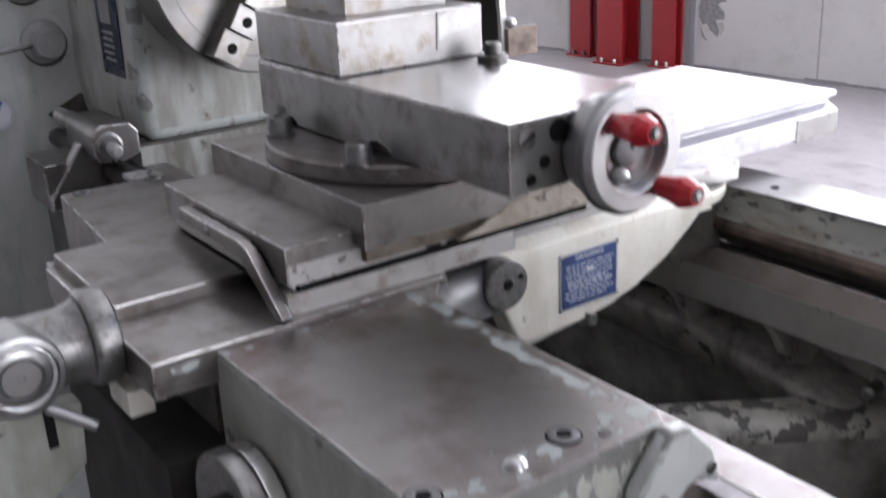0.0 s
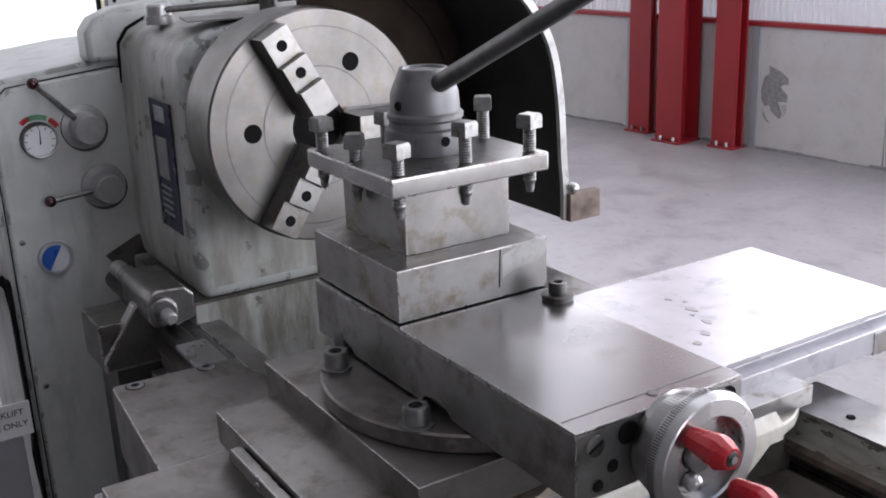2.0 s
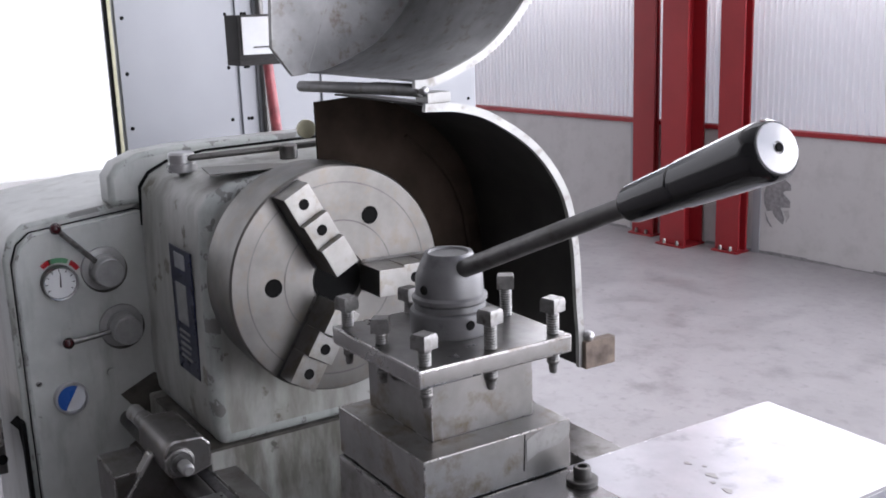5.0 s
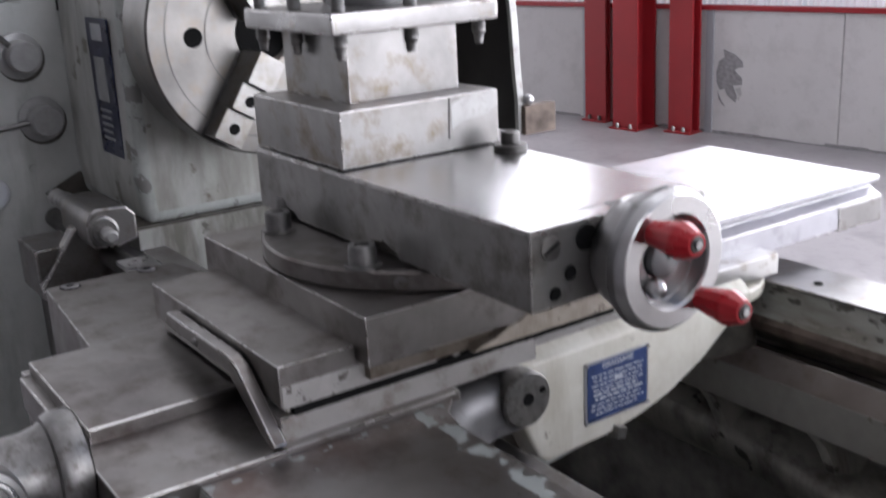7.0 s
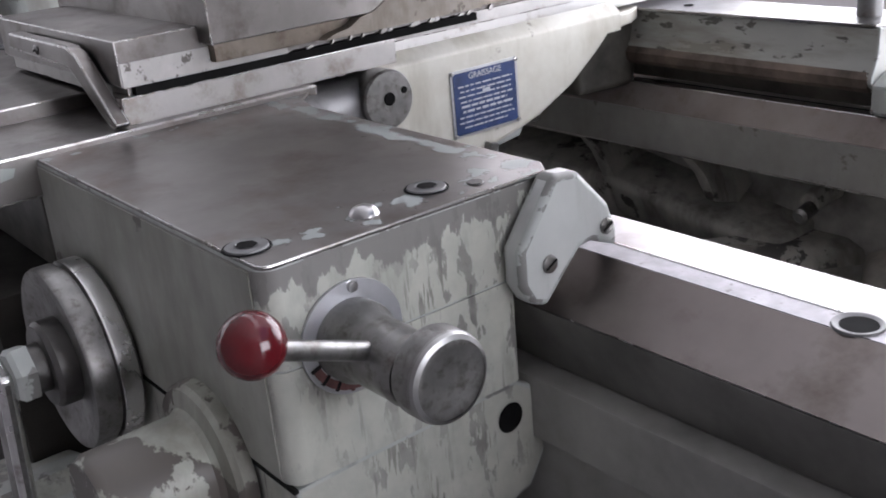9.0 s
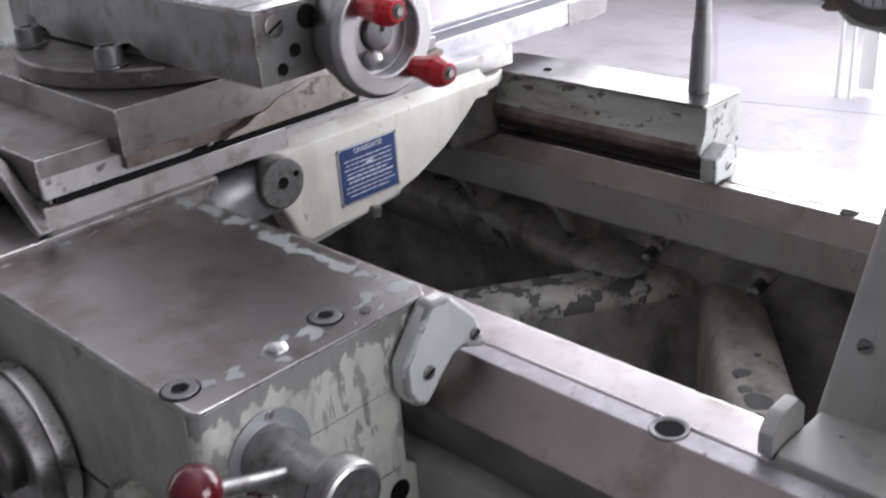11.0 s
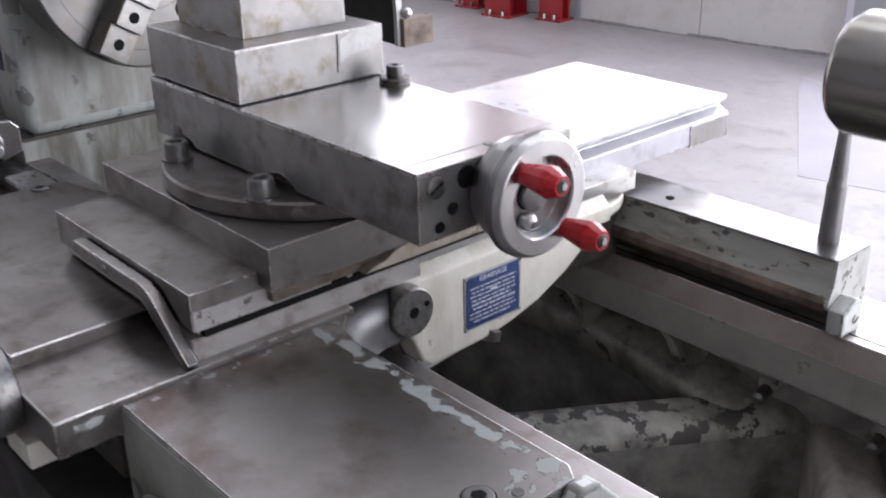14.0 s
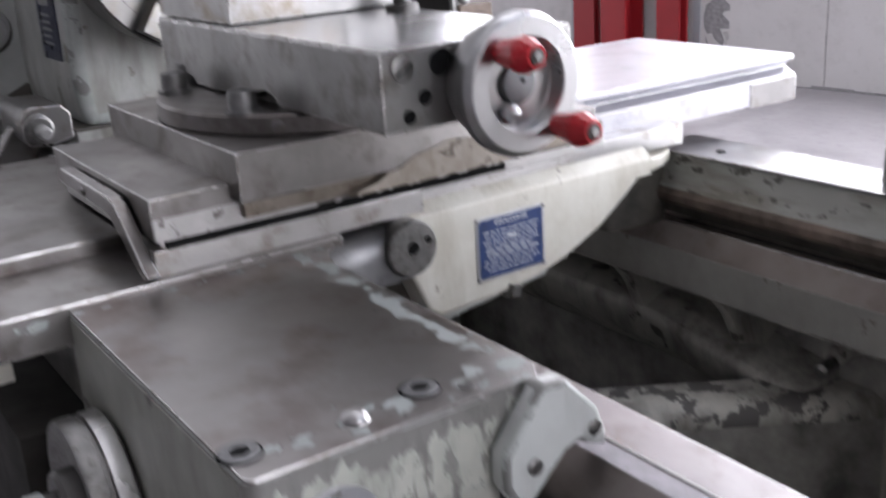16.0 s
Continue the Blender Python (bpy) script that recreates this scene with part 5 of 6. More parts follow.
part("rim_knurling", kn, "iron_dark", wheel, "", 0)
part("wheel_web", turned([(0.0415, 0.000), (0.030, -0.005), (0.0, -0.005), (0, -0.003), (0.024, -0.0025), (0.030, -0.001), (0.0415, 0.004)], on_axis(-0.066), 64), "pin_steel", wheel)
part("wheel_hub", turned([(0.0175, 0.0), (0.017, 0.008), (0.0145, 0.0095), (0, 0.0095)], on_axis(-0.066), 36), "hub_grey", wheel)
hole((-0.0563, AX[0] + 0.002, AX[1] + 0.003), 0.002, wheel, (1, 0, 0))
for k in range(4):
    a = radians(25 + 90 * k)
    part("web_hole", turned([(0.0105, 0.0), (0.0095, 0.0008), (0, 0.0008)], on_axis(-0.0672) @ Matrix.Translation((0.031 * math.cos(a), 0.033 * math.sin(a), 0)), 20), "hole_black", wheel)
part("spare_stud", ball((-0.058, AX[0] - 0.011, AX[1] - 0.024), 0.0095), "chrome", wheel)
for dy, dz in ((-0.026, 0.031), (0.033, -0.040)):
    a = (-0.056, AX[0] + dy, AX[1] + dz)
    g = part("grip", turned([(0.0080, 0), (0.0098, 0.002), (0.0102, 0.008), (0.0152, 0.038), (0.0158, 0.042), (0.0154, 0.0455), (0.0112, 0.0555), (0.0098, 0.0580), (0, 0.0585)], aim(a, (1, -0.05, 0.02)), 12), "red_plastic", wheel, "red plastic taper grip", 25)
    tip = Vector(a) + Vector((1, -0.05, 0.02)).normalized() * 0.0580
    part("grip_cap", turned([(0.0072, 0), (0.0066, 0.0012), (0.004, 0.0014), (0.004, 0.0022), (0, 0.0022)], aim(tip, (1, -0.05, 0.02)), 20), "iron_dark", g)
    part("grip_bolt", turned([(0.0038, 0), (0.0034, 0.003), (0, 0.003)], aim(tip, (1, -0.05, 0.02)), 14), "chrome", g)
# Stop screw and washer on the slide's top.
stop = thing("stop_screw", "dark socket screw with washer on the slide top", "screw", (-0.372, -0.396, 1.115))
part("washer", turned([(0.019, 0), (0.019, 0.006), (0.0175, 0.007), (0.009, 0.007)], Matrix.Translation((-0.372, -0.396, 1.115)), 32), "iron_dark", stop)
socket_screw((-0.372, -0.396, 1.121), 0.0105, 0.015, stop, (0, 0, 1), "iron_dark", "cap_screw")

# ---- tool post ----
post = thing("tool_post", "four-way steel tool post with clamp lever and eight square-head bolts", "tool post", (-0.516, -0.485, 1.116))
part("riser_block", block(-0.620, -0.412, -0.588, -0.381, 1.1165, 1.178, 0.0018), "steel_rusty", post, "stained steel riser block")
part("riser_seam", prism([(-0.452, 1.130), (-0.4505, 1.130), (-0.4485, 1.176), (-0.450, 1.176)], "x", -0.4122, -0.4115, 0), "hole_black", post)
part("ground_patch", prism([(-0.447, 1.168), (-0.420, 1.1775), (-0.383, 1.1775), (-0.383, 1.16), (-0.40, 1.150), (-0.43, 1.148), (-0.447, 1.14)], "x", -0.4122, -0.4114, 0), "pin_steel", post)
part("tool_block", block(-0.600, -0.450, -0.553, -0.408, 1.178, 1.254, 0.0018), "steel_rusty", post, "ground steel tool block with rust bloom")
part("clamp_plate", block(-0.645, -0.4305, -0.5785, -0.362, 1.2535, 1.2765, 0.0035), "steel_bright", post, "thick worn steel clamp plate")
HUB = (-0.540, -0.466)
hubp = part("clamp_hub", turned([(0, 0), (0.050, 0), (0.0505, 0.003), (0.0505, 0.026), (0.049, 0.029), (0.0445, 0.031), (0.0440, 0.038), (0.0465, 0.041), (0.0465, 0.046), (0.0425, 0.049), (0.0415, 0.070), (0.038, 0.080), (0.031, 0.096), (0.029, 0.100), (0.025, 0.100), (0.0235, 0.097), (0, 0.097)], Matrix.Translation((*HUB, 1.276)), 56), "hub_grey", post, "turned grey clamp hub")
part("hub_pin", turned([(0.006, 0), (0.005, 0.002), (0, 0.002)], aim((HUB[0] + 0.008, HUB[1] - 0.0415, 1.335), (0.2, -1, 0)), 14), "hole_black", hubp)
hole((HUB[0] + 0.0505, HUB[1] - 0.004, 1.294), 0.0055, hubp, (1, 0, 0))
A, B = Vector((-0.530, -0.463, 1.351)), Vector((-0.009, -0.510, 1.558))
lever = part("lever", rod(A, A.lerp(B, 0.70), 0.0115, 24, None, 0.0095), "iron_dark", hubp, "long steel clamp lever")
d = (B - A).normalized()
L = (B - A).length
prof = [(0.0095, 0.66), (0.0160, 0.664), (0.0180, 0.675), (0.0200, 0.795), (0.0190, 0.799), (0.0190, 0.803), (0.0210, 0.808), (0.0245, 0.97), (0.0240, 0.990), (0.021, 0.998), (0.0, 0.998)]
part("grip", turned([(r, h * L) for r, h in prof], aim(A, d), 40), "black_plastic", lever, "glossy black tapered hand grip", 50)
part("grip_cap", turned([(0.0205, 0.996 * L), (0.0195, 1.0 * L), (0.005, 1.0015 * L), (0.004, 0.999 * L), (0, 0.999 * L)], aim(A, d), 40), "chrome", lever, "bright metal end cap")
hole(A + d * (1.0018 * L), 0.0032, lever, d, "oil_hole")
for x, y, up in ((-0.445, -0.562, 0.020), (-0.545, -0.562, 0.015), (-0.632, -0.562, 0.022), (-0.448, -0.470, 0.031), (-0.448, -0.378, 0.028), (-0.545, -0.378, 0.037), (-0.632, -0.470, 0.018), (-0.632, -0.378, 0.022)):
    bolt = part("clamp_bolt", turned([(0.0, -0.050), (0.0045, -0.050), (0.0055, -0.045), (0.0055, -0.040), (0.008, -0.036), *[(0.0080 - 0.0007 * (k % 2), -0.034 + 0.0016 * k) for k in range(int((up + 0.034) / 0.0016))], (0.0082, up), (0, up)], Matrix.Translation((x, y, 1.2765)), 20), "bolt_grey", post)
    part("bolt_head", hexagon((x, y, 1.2765 + up), (0, 0, 1), 0.0155, 0.017, None, 4, 0.35 + 9 * x, 0.10), "bolt_grey", bolt, "worn square bolt head")

# ---- headstock ----
head = thing("headstock", "grey enamelled lathe headstock with worn rounded top", "headstock", (-1.45, -0.2, 0.87))
out = [(-0.522, 0.868), (-0.530, 0.95), (-0.524, 1.25), (-0.520, 1.318), (-0.500, 1.346), (-0.46, 1.366), (-0.38, 1.380), (-0.10, 1.385), (0.06, 1.38), (0.10, 1.34), (0.11, 0.868)]
part("casting", prism(out, "x", -1.66, -1.275, 0.024, None, 5), "paint_head", head, "chipped grey machine enamel", 50)
lip = [(-0.585, 1.285), (-0.585, 1.345), (-0.565, 1.372), (-0.52, 1.390), (-0.44, 1.398), (-0.05, 1.402), (0.10, 1.39), (0.12, 1.28)]
part("cover_rim", prism(lip, "x", -1.72, -1.645, 0.012, None, 3), "paint_grey", head, "rounded cover rim", 50)
part("cover_gap", prism([(-0.527, 1.24), (-0.525, 1.322), (-0.504, 1.351), (-0.462, 1.371), (-0.38, 1.385), (-0.10, 1.390), (0.06, 1.385), (0.06, 1.24)], "x", -1.645, -1.6425, 0), "hole_black", head)
part("plinth", block(-1.66, -1.27, -0.545, 0.12, 0.20, 0.870, 0.006), "plinth_paint", head, "stained grey base casting")
part("plinth_groove", block(-1.60, -1.2695, -0.5455, 0.115, 0.866, 0.872, 0), "grime_shade", head)
part("spindle_nose", turned([(0.12, 0), (0.12, 0.02), (0.10, 0.025), (0.09, 0.06), (0, 0.06)], aim((-1.277, -0.3375, 1.1965), (1, 0, 0)), 56), "iron_dark", head)
# Blue maker's plate on the front.
mp = part("maker_plate", block(-1.455, -1.335, -0.5305, -0.5275, 0.985, 1.235, 0.0006), "plate_navy", head, "dark blue plate with a plain white mark and window")
part("mark_bar", block(-1.425, -1.368, -0.5318, -0.5300, 1.195, 1.225, 0.0004), "plate_silver", mp)
part("window", block(-1.430, -1.372, -0.5318, -0.5300, 1.085, 1.165, 0.0004), "knob_grey", mp)
for k in range(5):
    part("text_bar", block(-1.43, -1.37 - 0.006 * (k % 2), -0.5318, -0.5300, 1.065 - 0.013 * k, 1.070 - 0.013 * k, 0), "knob_grey", mp)
part("top_stain", prism([(-1.40, -0.47), (-1.30, -0.49), (-1.285, -0.40), (-1.30, -0.30), (-1.36, -0.36)], "z", 1.3805, 1.3835, 0.001), "paint_dark", head)
# Selector on the top with a long rod.
tk = part("top_knob", turned([(0.030, 0), (0.030, 0.016), (0.026, 0.017), (0.026, 0.034), (0.022, 0.038), (0, 0.038)], Matrix.Translation((-1.50, -0.475, 1.365)), 32), "chrome", head, "bright steel selector boss")
part("top_rod", rod((-1.48, -0.47, 1.392), (-1.42, -0.20, 1.402), 0.0065), "iron_dark", tk)
part("oil_cup", turned([(0.016, 0), (0.018, 0.004), (0.018, 0.032), (0.012, 0.036), (0, 0.036)], Matrix.Translation((-1.40, -0.29, 1.375)), 24), "iron_dark", head)

# ---- feed gearbox with the operator's panel ----
box = thing("feed_gearbox", "tall grey enamelled gearbox with knobs, gauge and badge", "gearbox", (-1.9, -0.4, 0))
front = [(-0.800, 0.0), (-0.800, 1.20), (-0.785, 1.245), (-0.755, 1.268), (-0.54, 1.292), (-0.30, 1.30), (0.10, 1.30), (0.10, 0.0)]
part("case", prism(front, "x", -2.15, -1.672, 0.010, None, 3), "paint_grey", box, "grey enamelled casing", 50)
cover = [(-0.785, 0.30), (-0.785, 1.19), (-0.772, 1.228), (-0.745, 1.250), (-0.53, 1.272), (-0.50, 1.26), (-0.50, 0.30)]
part("panel", prism(cover, "x", -1.676, -1.650, 0.006, None, 3), "paint_grey", box, "smooth grey front panel", 50)
part("panel_gap", prism([(p - 0.002, q + 0.002) for p, q in cover], "x", -1.6745, -1.668, 0), "hole_black", box)
part("dark_edge", block(-1.69, -1.66, -0.806, -0.798, 0.0, 0.86, 0.002), "hole_black", box)


def rotary(y, z, ball_at, r=0.030, deep=0.058):
    """A turned grey knob with a collar and a thin ball-ended lever."""
    k = part("selector_knob", turned([(r * 1.55, 0), (r * 1.5, 0.006), (r * 1.05, 0.008), (r * 1.05, 0.020), (r, 0.022), (r, deep - 0.003), (r * 0.92, deep), (0, deep)], aim((-1.651, y, z), (1, 0, 0)), 40), "knob_grey", box)
    # Disc set low behind the knob: grease, with the knob's shadow painted in.
    part("grease_shade_ring", turned([(r * 1.58, 0.0), (r * 1.55, 0.0012), (0, 0.0012)], aim((-1.651, y + 0.003, z - 0.006), (1, 0, 0)), 32), "grime_shade", k)
    p = Vector((-1.625, y, z))
    q = Vector((-1.615, ball_at[0], ball_at[1]))
    part("lever_rod", rod(p, q, 0.0056, 14), "bolt_grey", k)
    part("ball_knob", ball(q, 0.0118, None, 20), "ball_dark", k, "small dark red ball")
    return k


rotary(-0.612, 1.160, (-0.704, 1.262))
rotary(-0.588, 1.032, (-0.705, 1.024))
g = part("gauge", turned([(0.036, 0), (0.036, 0.018), (0.034, 0.021), (0.0315, 0.019), (0.0315, 0.014), (0, 0.014)], aim((-1.651, -0.703, 1.146), (1, 0, 0)), 44), "iron_dark", box, "round gauge with white dial")
part("bezel", turned([(0.0352, 0.0185), (0.0345, 0.022), (0.0315, 0.0205)], aim((-1.651, -0.703, 1.146), (1, 0, 0)), 44), "chrome", g)
part("dial", turned([(0.0316, 0.0155), (0, 0.0155)], aim((-1.651, -0.703, 1.146), (1, 0, 0)), 40), "dial_white", g)
part("needle", prism([(-0.7045, 1.138), (-0.7015, 1.138), (-0.7005, 1.168), (-0.7015, 1.168)], "x", -1.6355, -1.6345, 0), "text_black", g)
for k in range(9):
    a = radians(-30 + 30 * k)
    b = block(0.024, 0.029, -0.0007, 0.0007, 0.0156, 0.0164, 0)
    b.transform(aim((-1.651, -0.703, 1.146), (1, 0, 0)) @ Matrix.Rotation(a, 4, "Z"))
    part("tick", b, "text_black", g)
for k, (a0, mat) in enumerate(((62, "green_paint"), (104, "red_plastic"), (28, "red_plastic"))):
    arc = bmesh.new()
    for i in range(6):
        a = radians(a0 + (46 if k == 0 else 26) * i / 6)
        w = radians(9 if k == 0 else 5)
        y0, z0 = -0.703, 1.146
        pts = [(y0 + rr * math.cos(t), z0 + rr * math.sin(t)) for rr, t in ((0.040, a), (0.050, a), (0.050, a + w), (0.040, a + w))]
        prism(pts, "x", -1.6505, -1.648, 0, arc)
    part("colour_arc", arc, mat, g)
bp = aim((-1.651, -0.707, 0.898), (1, 0, 0))
bd = part("badge", turned([(0.0345, 0), (0.0345, 0.012), (0.033, 0.014), (0.0285, 0.014), (0.0285, 0.011), (0, 0.011)], bp, 44), "plate_silver", box, "round blue and white enamelled badge")
half = bmesh.new()
pts = [(-0.707 + 0.0282 * math.cos(radians(60 + 180 * i / 20)), 0.898 + 0.0282 * math.sin(radians(60 + 180 * i / 20))) for i in range(21)]
prism(pts, "x", -1.6405, -1.6388, 0, half)
part("blue_half", half, "badge_blue", bd)
part("white_half", turned([(0.0282, 0.0112), (0, 0.0112)], bp, 40), "text_white", bd)
for z in (0.94, 0.62):
    slot_screw((-1.6495, -0.765, z), 0.006, box, (1, 0, 0))
part("oil_plug", turned([(0.008, 0), (0.007, 0.002), (0, 0.002)], aim((-1.6495, -0.62, 0.935), (1, 0, 0)), 20), "paint_grey", box)
# Dark patch for both oil and painted shade where the bracket meets the panel.
part("oil_shade_patch", prism([(-0.605, 0.88), (-0.53, 0.915), (-0.50, 0.90), (-0.50, 0.80), (-0.56, 0.82)], "x", -1.6500, -1.6475, 0.0005), "grime_shade", box)

# ---- lead-screw bracket beside the headstock ----
br = thing("shaft_bracket", "bare cast iron shaft bracket with a clamped steel pin", "bracket", (-1.30, -0.66, 0.70))
part("foot", block(-1.405, -1.283, -0.722, -0.645, 0.775, 0.862, 0.004), "iron_grey", br, "machined grey foot")
part("web", prism([(-0.722, 0.775), (-0.722, 0.80), (-0.655, 0.895), (-0.600, 0.880), (-0.585, 0.82), (-0.60, 0.775)], "x", -1.30, -1.268, 0.006, None, 3), "iron_grey", br, "", 50)
ARM_END = [(-0.650, 0.880), (-0.650, 0.912), (-0.642, 0.928), (-0.630, 0.934), (-0.580, 0.932), (-0.565, 0.916), (-0.565, 0.872), (-0.600, 0.862), (-0.640, 0.866)]
part("arm", prism(ARM_END, "x", -1.362, -1.205, 0.004, None, 3), "iron_grey", br, "worn grey clamp arm with a rounded end", 50)
part("arm_nose", turned([(0, 0), (0.016, 0), (0.018, 0.004), (0.018, 0.05), (0.015, 0.056), (0, 0.056)], aim((-1.40, -0.630, 0.914), (1, 0, 0)), 28), "bolt_grey", br)
part("pin", rod((-1.445, -0.634, 0.915), (-1.39, -0.630, 0.912), 0.0165, 24, None, None, 0.004), "rim_steel", br, "bright rounded rear end of the pin")
part("pin_collar", turned([(0.026, 0), (0.026, 0.008), (0.021, 0.010), (0.020, 0.016), (0, 0.016)], aim((-1.206, -0.624, 0.896), (1, 0, 0)), 28), "bolt_grey", br)
part("pin_end", rod((-1.19, -0.624, 0.896), (-1.160, -0.622, 0.893), 0.012, 24, None, None, 0.004), "rim_steel", br, "bright rounded pin end")
part("post", block(-1.40, -1.29, -0.70, -0.60, 0.20, 0.78, 0.004), "iron_dark", br)
shaft = thing("feed_shaft", "dark feed rod with a bright worn flat", "shaft", (-1.1, -0.62, 0.80))
part("rod", rod((-1.62, -0.60, 0.835), (-0.90, -0.60, 0.835), 0.020), "iron_dark", shaft)
part("bright_guide", block(-1.10, -0.985, -0.640, -0.588, 0.862, 0.870, 0.002), "chrome", shaft, "bright worn guide strip")

# ---- chuck ----
CX, CY, CZ, CR = -1.1, -0.341, 1.204, 0.203
chuck = thing("lathe_chuck", "large three-jaw steel lathe chuck with stepped jaws", "chuck", (CX, CY, CZ))
AXIS = aim((-1.225, CY, CZ), (1, 0, 0))
part("chuck_body", turned([(0, 0), (CR - 0.01, 0), (CR - 0.004, 0.004), (CR - 0.004, 0.052), (CR, 0.056), (CR, 0.121), (CR - 0.003, 0.125), (0.150, 0.125), (0.052, 0.1246), (0.046, 0.118), (0.046, 0.03), (0, 0.03)], AXIS, 96), "chuck_face", chuck, "smooth worn chuck body")
part("bore", turned([(0.0455, 0.1185), (0, 0.1185)], AXIS, 40), "hole_black", chuck)
for r in (0.105, 0.172):
    part("turned_groove", turned([(r - 0.0012, 0.1256), (r + 0.0012, 0.1256)], AXIS, 96), "iron_dark", chuck)


def face_at(angle, r, h=0.125):
    """A pose on the chuck's face: x along the radius, z out of the face; angle from +y towards +z."""
    a = radians(angle)
    rad = Vector((0, math.cos(a), math.sin(a)))
    out = Vector((1, 0, 0))
    tan = out.cross(rad)
    m = Matrix((rad, tan, out)).transposed().to_4x4()
    return Matrix.Translation(Vector((-1.225 + h, CY, CZ)) + rad * r) @ m


for jaw_angle in (238, 358, 118):
    m = face_at(jaw_angle, 0)
    slot = block(0.046, CR - 0.004, -0.030, 0.030, -0.0004, 0.0010, 0)
    slot.transform(m)
    part("jaw_slot", slot, "iron_dark", chuck)
    jaw = bmesh.new()
    for a, b, w, h in ((0.040, 0.095, 0.024, 0.074), (0.095, 0.142, 0.025, 0.060), (0.142, 0.196, 0.026, 0.046)):
        block(a, b, -w, w, 0.0, h, 0.002, jaw)
    jaw.transform(m)
    j = part("jaw", jaw, "jaw_steel", chuck, "stepped hardened jaw")
    for r, h in ((0.120, 0.060), (0.170, 0.046)):
        hole((face_at(jaw_angle, r, 0.125 + h)).translation, 0.0085, j, (1, 0, 0), "bolt_hole")
for k in range(3):
    hole(face_at(178 + 120 * k, 0.125).translation, 0.0145, chuck, (1, 0, 0), "key_hole")
    p = face_at(296 + 120 * k, CR - 0.002, 0.09)
    hole(p.translation, 0.014, chuck, p.to_3x3() @ Vector((1, 0, 0)), "pinion")

# ---- hinged chuck guard ----
guard = thing("chuck_guard", "open hinged sheet steel chuck guard, black inside", "chuck guard", (-1.1, 0.0, 1.0))


def curved_sheet(curve, x0, x1, thick, bm=None):
    """A sheet bent along (y, z) points and drawn out along x."""
    n = len(curve)
    inner = []
    for i, (y, z) in enumerate(curve):
        a, b = curve[max(i - 1, 0)], curve[min(i + 1, n - 1)]
        d = Vector((b[0] - a[0], b[1] - a[1])).normalized()
        inner.append((y - d.y * -thick, z + d.x * -thick))
    own = bmesh.new()
    rows = []
    for (y, z), (yi, zi) in zip(curve, inner):
        rows.append([own.verts.new(v) for v in ((x0, y, z), (x1, y, z), (x1, yi, zi), (x0, yi, zi))])
    for lo, hi in zip(rows, rows[1:]):
        for k in range(4):
            own.faces.new((lo[k], lo[(k + 1) % 4], hi[(k + 1) % 4], hi[k]))
    own.faces.new(rows[0])
    own.faces.new(rows[-1])
    bmesh.ops.recalc_face_normals(own, faces=own.faces)
    return joined(own, bm)


def smooth_line(points, n=6):
    """Catmull-Rom through the points."""
    pts = [Vector(p) for p in points]
    out = []
    for i in range(len(pts) - 1):
        p0, p1, p2, p3 = pts[max(i - 1, 0)], pts[i], pts[i + 1], pts[min(i + 2, len(pts) - 1)]
        for k in range(n):
            t = k / n
            out.append(tuple(0.5 * ((2 * p1) + (p2 - p0) * t + (2 * p0 - 5 * p1 + 4 * p2 - p3) * t * t + (3 * p1 - p0 - 3 * p2 + p3) * t ** 3)))
    out.append(tuple(pts[-1]))
    return out


RIM = smooth_line([(-0.245, 1.512), (-0.18, 1.507), (-0.115, 1.487), (-0.034, 1.437), (0.020, 1.381), (0.057, 1.314), (0.075, 1.222), (0.082, 1.112), (0.087, 1.055), (0.088, 0.99)])
part("shell", curved_sheet(RIM, -1.272, -0.953, 0.003), "black_sheet", guard, "black sooty inner face", 60)
part("rim_band", curved_sheet([(y + 0.001, z + 0.001) for y, z in RIM], -0.956, -0.946, 0.014), "rim_steel", guard, "bare steel edge band", 60)
part("back_plate", prism([(-0.29, 1.50), (-0.20, 1.505), (-0.09, 1.478), (0.0, 1.42), (0.05, 1.33), (0.075, 1.20), (0.085, 0.99), (-0.04, 0.99), (-0.05, 1.18), (-0.13, 1.32), (-0.29, 1.39)], "x", -1.272, -1.266, 0.001), "guard_brown", guard, "sooty brown back plate")
part("weld_seam", bent([(-1.262, y, z) for y, z in smooth_line([(-0.10, 1.42), (-0.02, 1.35), (0.03, 1.25), (0.045, 1.12)])], 0.004), "guard_brown", guard)
part("foot_bar", block(-0.955, -0.935, 0.082, 0.155, 0.988, 1.042, 0.003), "rust_scale", guard, "flat dark steel stop bar")
part("foot_rivet", ball((-0.94, 0.094, 1.052), 0.010), "chrome", guard)
part("hinge_rod", rod((-1.36, -0.272, 1.524), (-0.965, -0.246, 1.534), 0.0105), "guard_steel", guard, "long steel hinge tube")
part("hinge_knuckle", rod((-1.10, -0.254, 1.531), (-0.955, -0.245, 1.534), 0.0112), "guard_steel", guard)
part("hinge_pin", ball((-0.949, -0.245, 1.534), 0.008), "chrome", guard)
part("hinge_leaf", block(-0.985, -0.945, -0.240, -0.195, 1.512, 1.530, 0.003), "rim_steel", guard)
LID = smooth_line([(-0.262, 1.552), (-0.235, 1.553), (-0.19, 1.566), (-0.12, 1.598), (-0.06, 1.65), (-0.01, 1.72), (0.02, 1.80)])
part("lid", curved_sheet(LID, -1.34, -0.953, 0.003), "guard_steel", guard, "raised upper lid of the guard", 60)
part("lid_band", curved_sheet(LID, -0.956, -0.946, 0.014), "rim_steel", guard, "", 60)
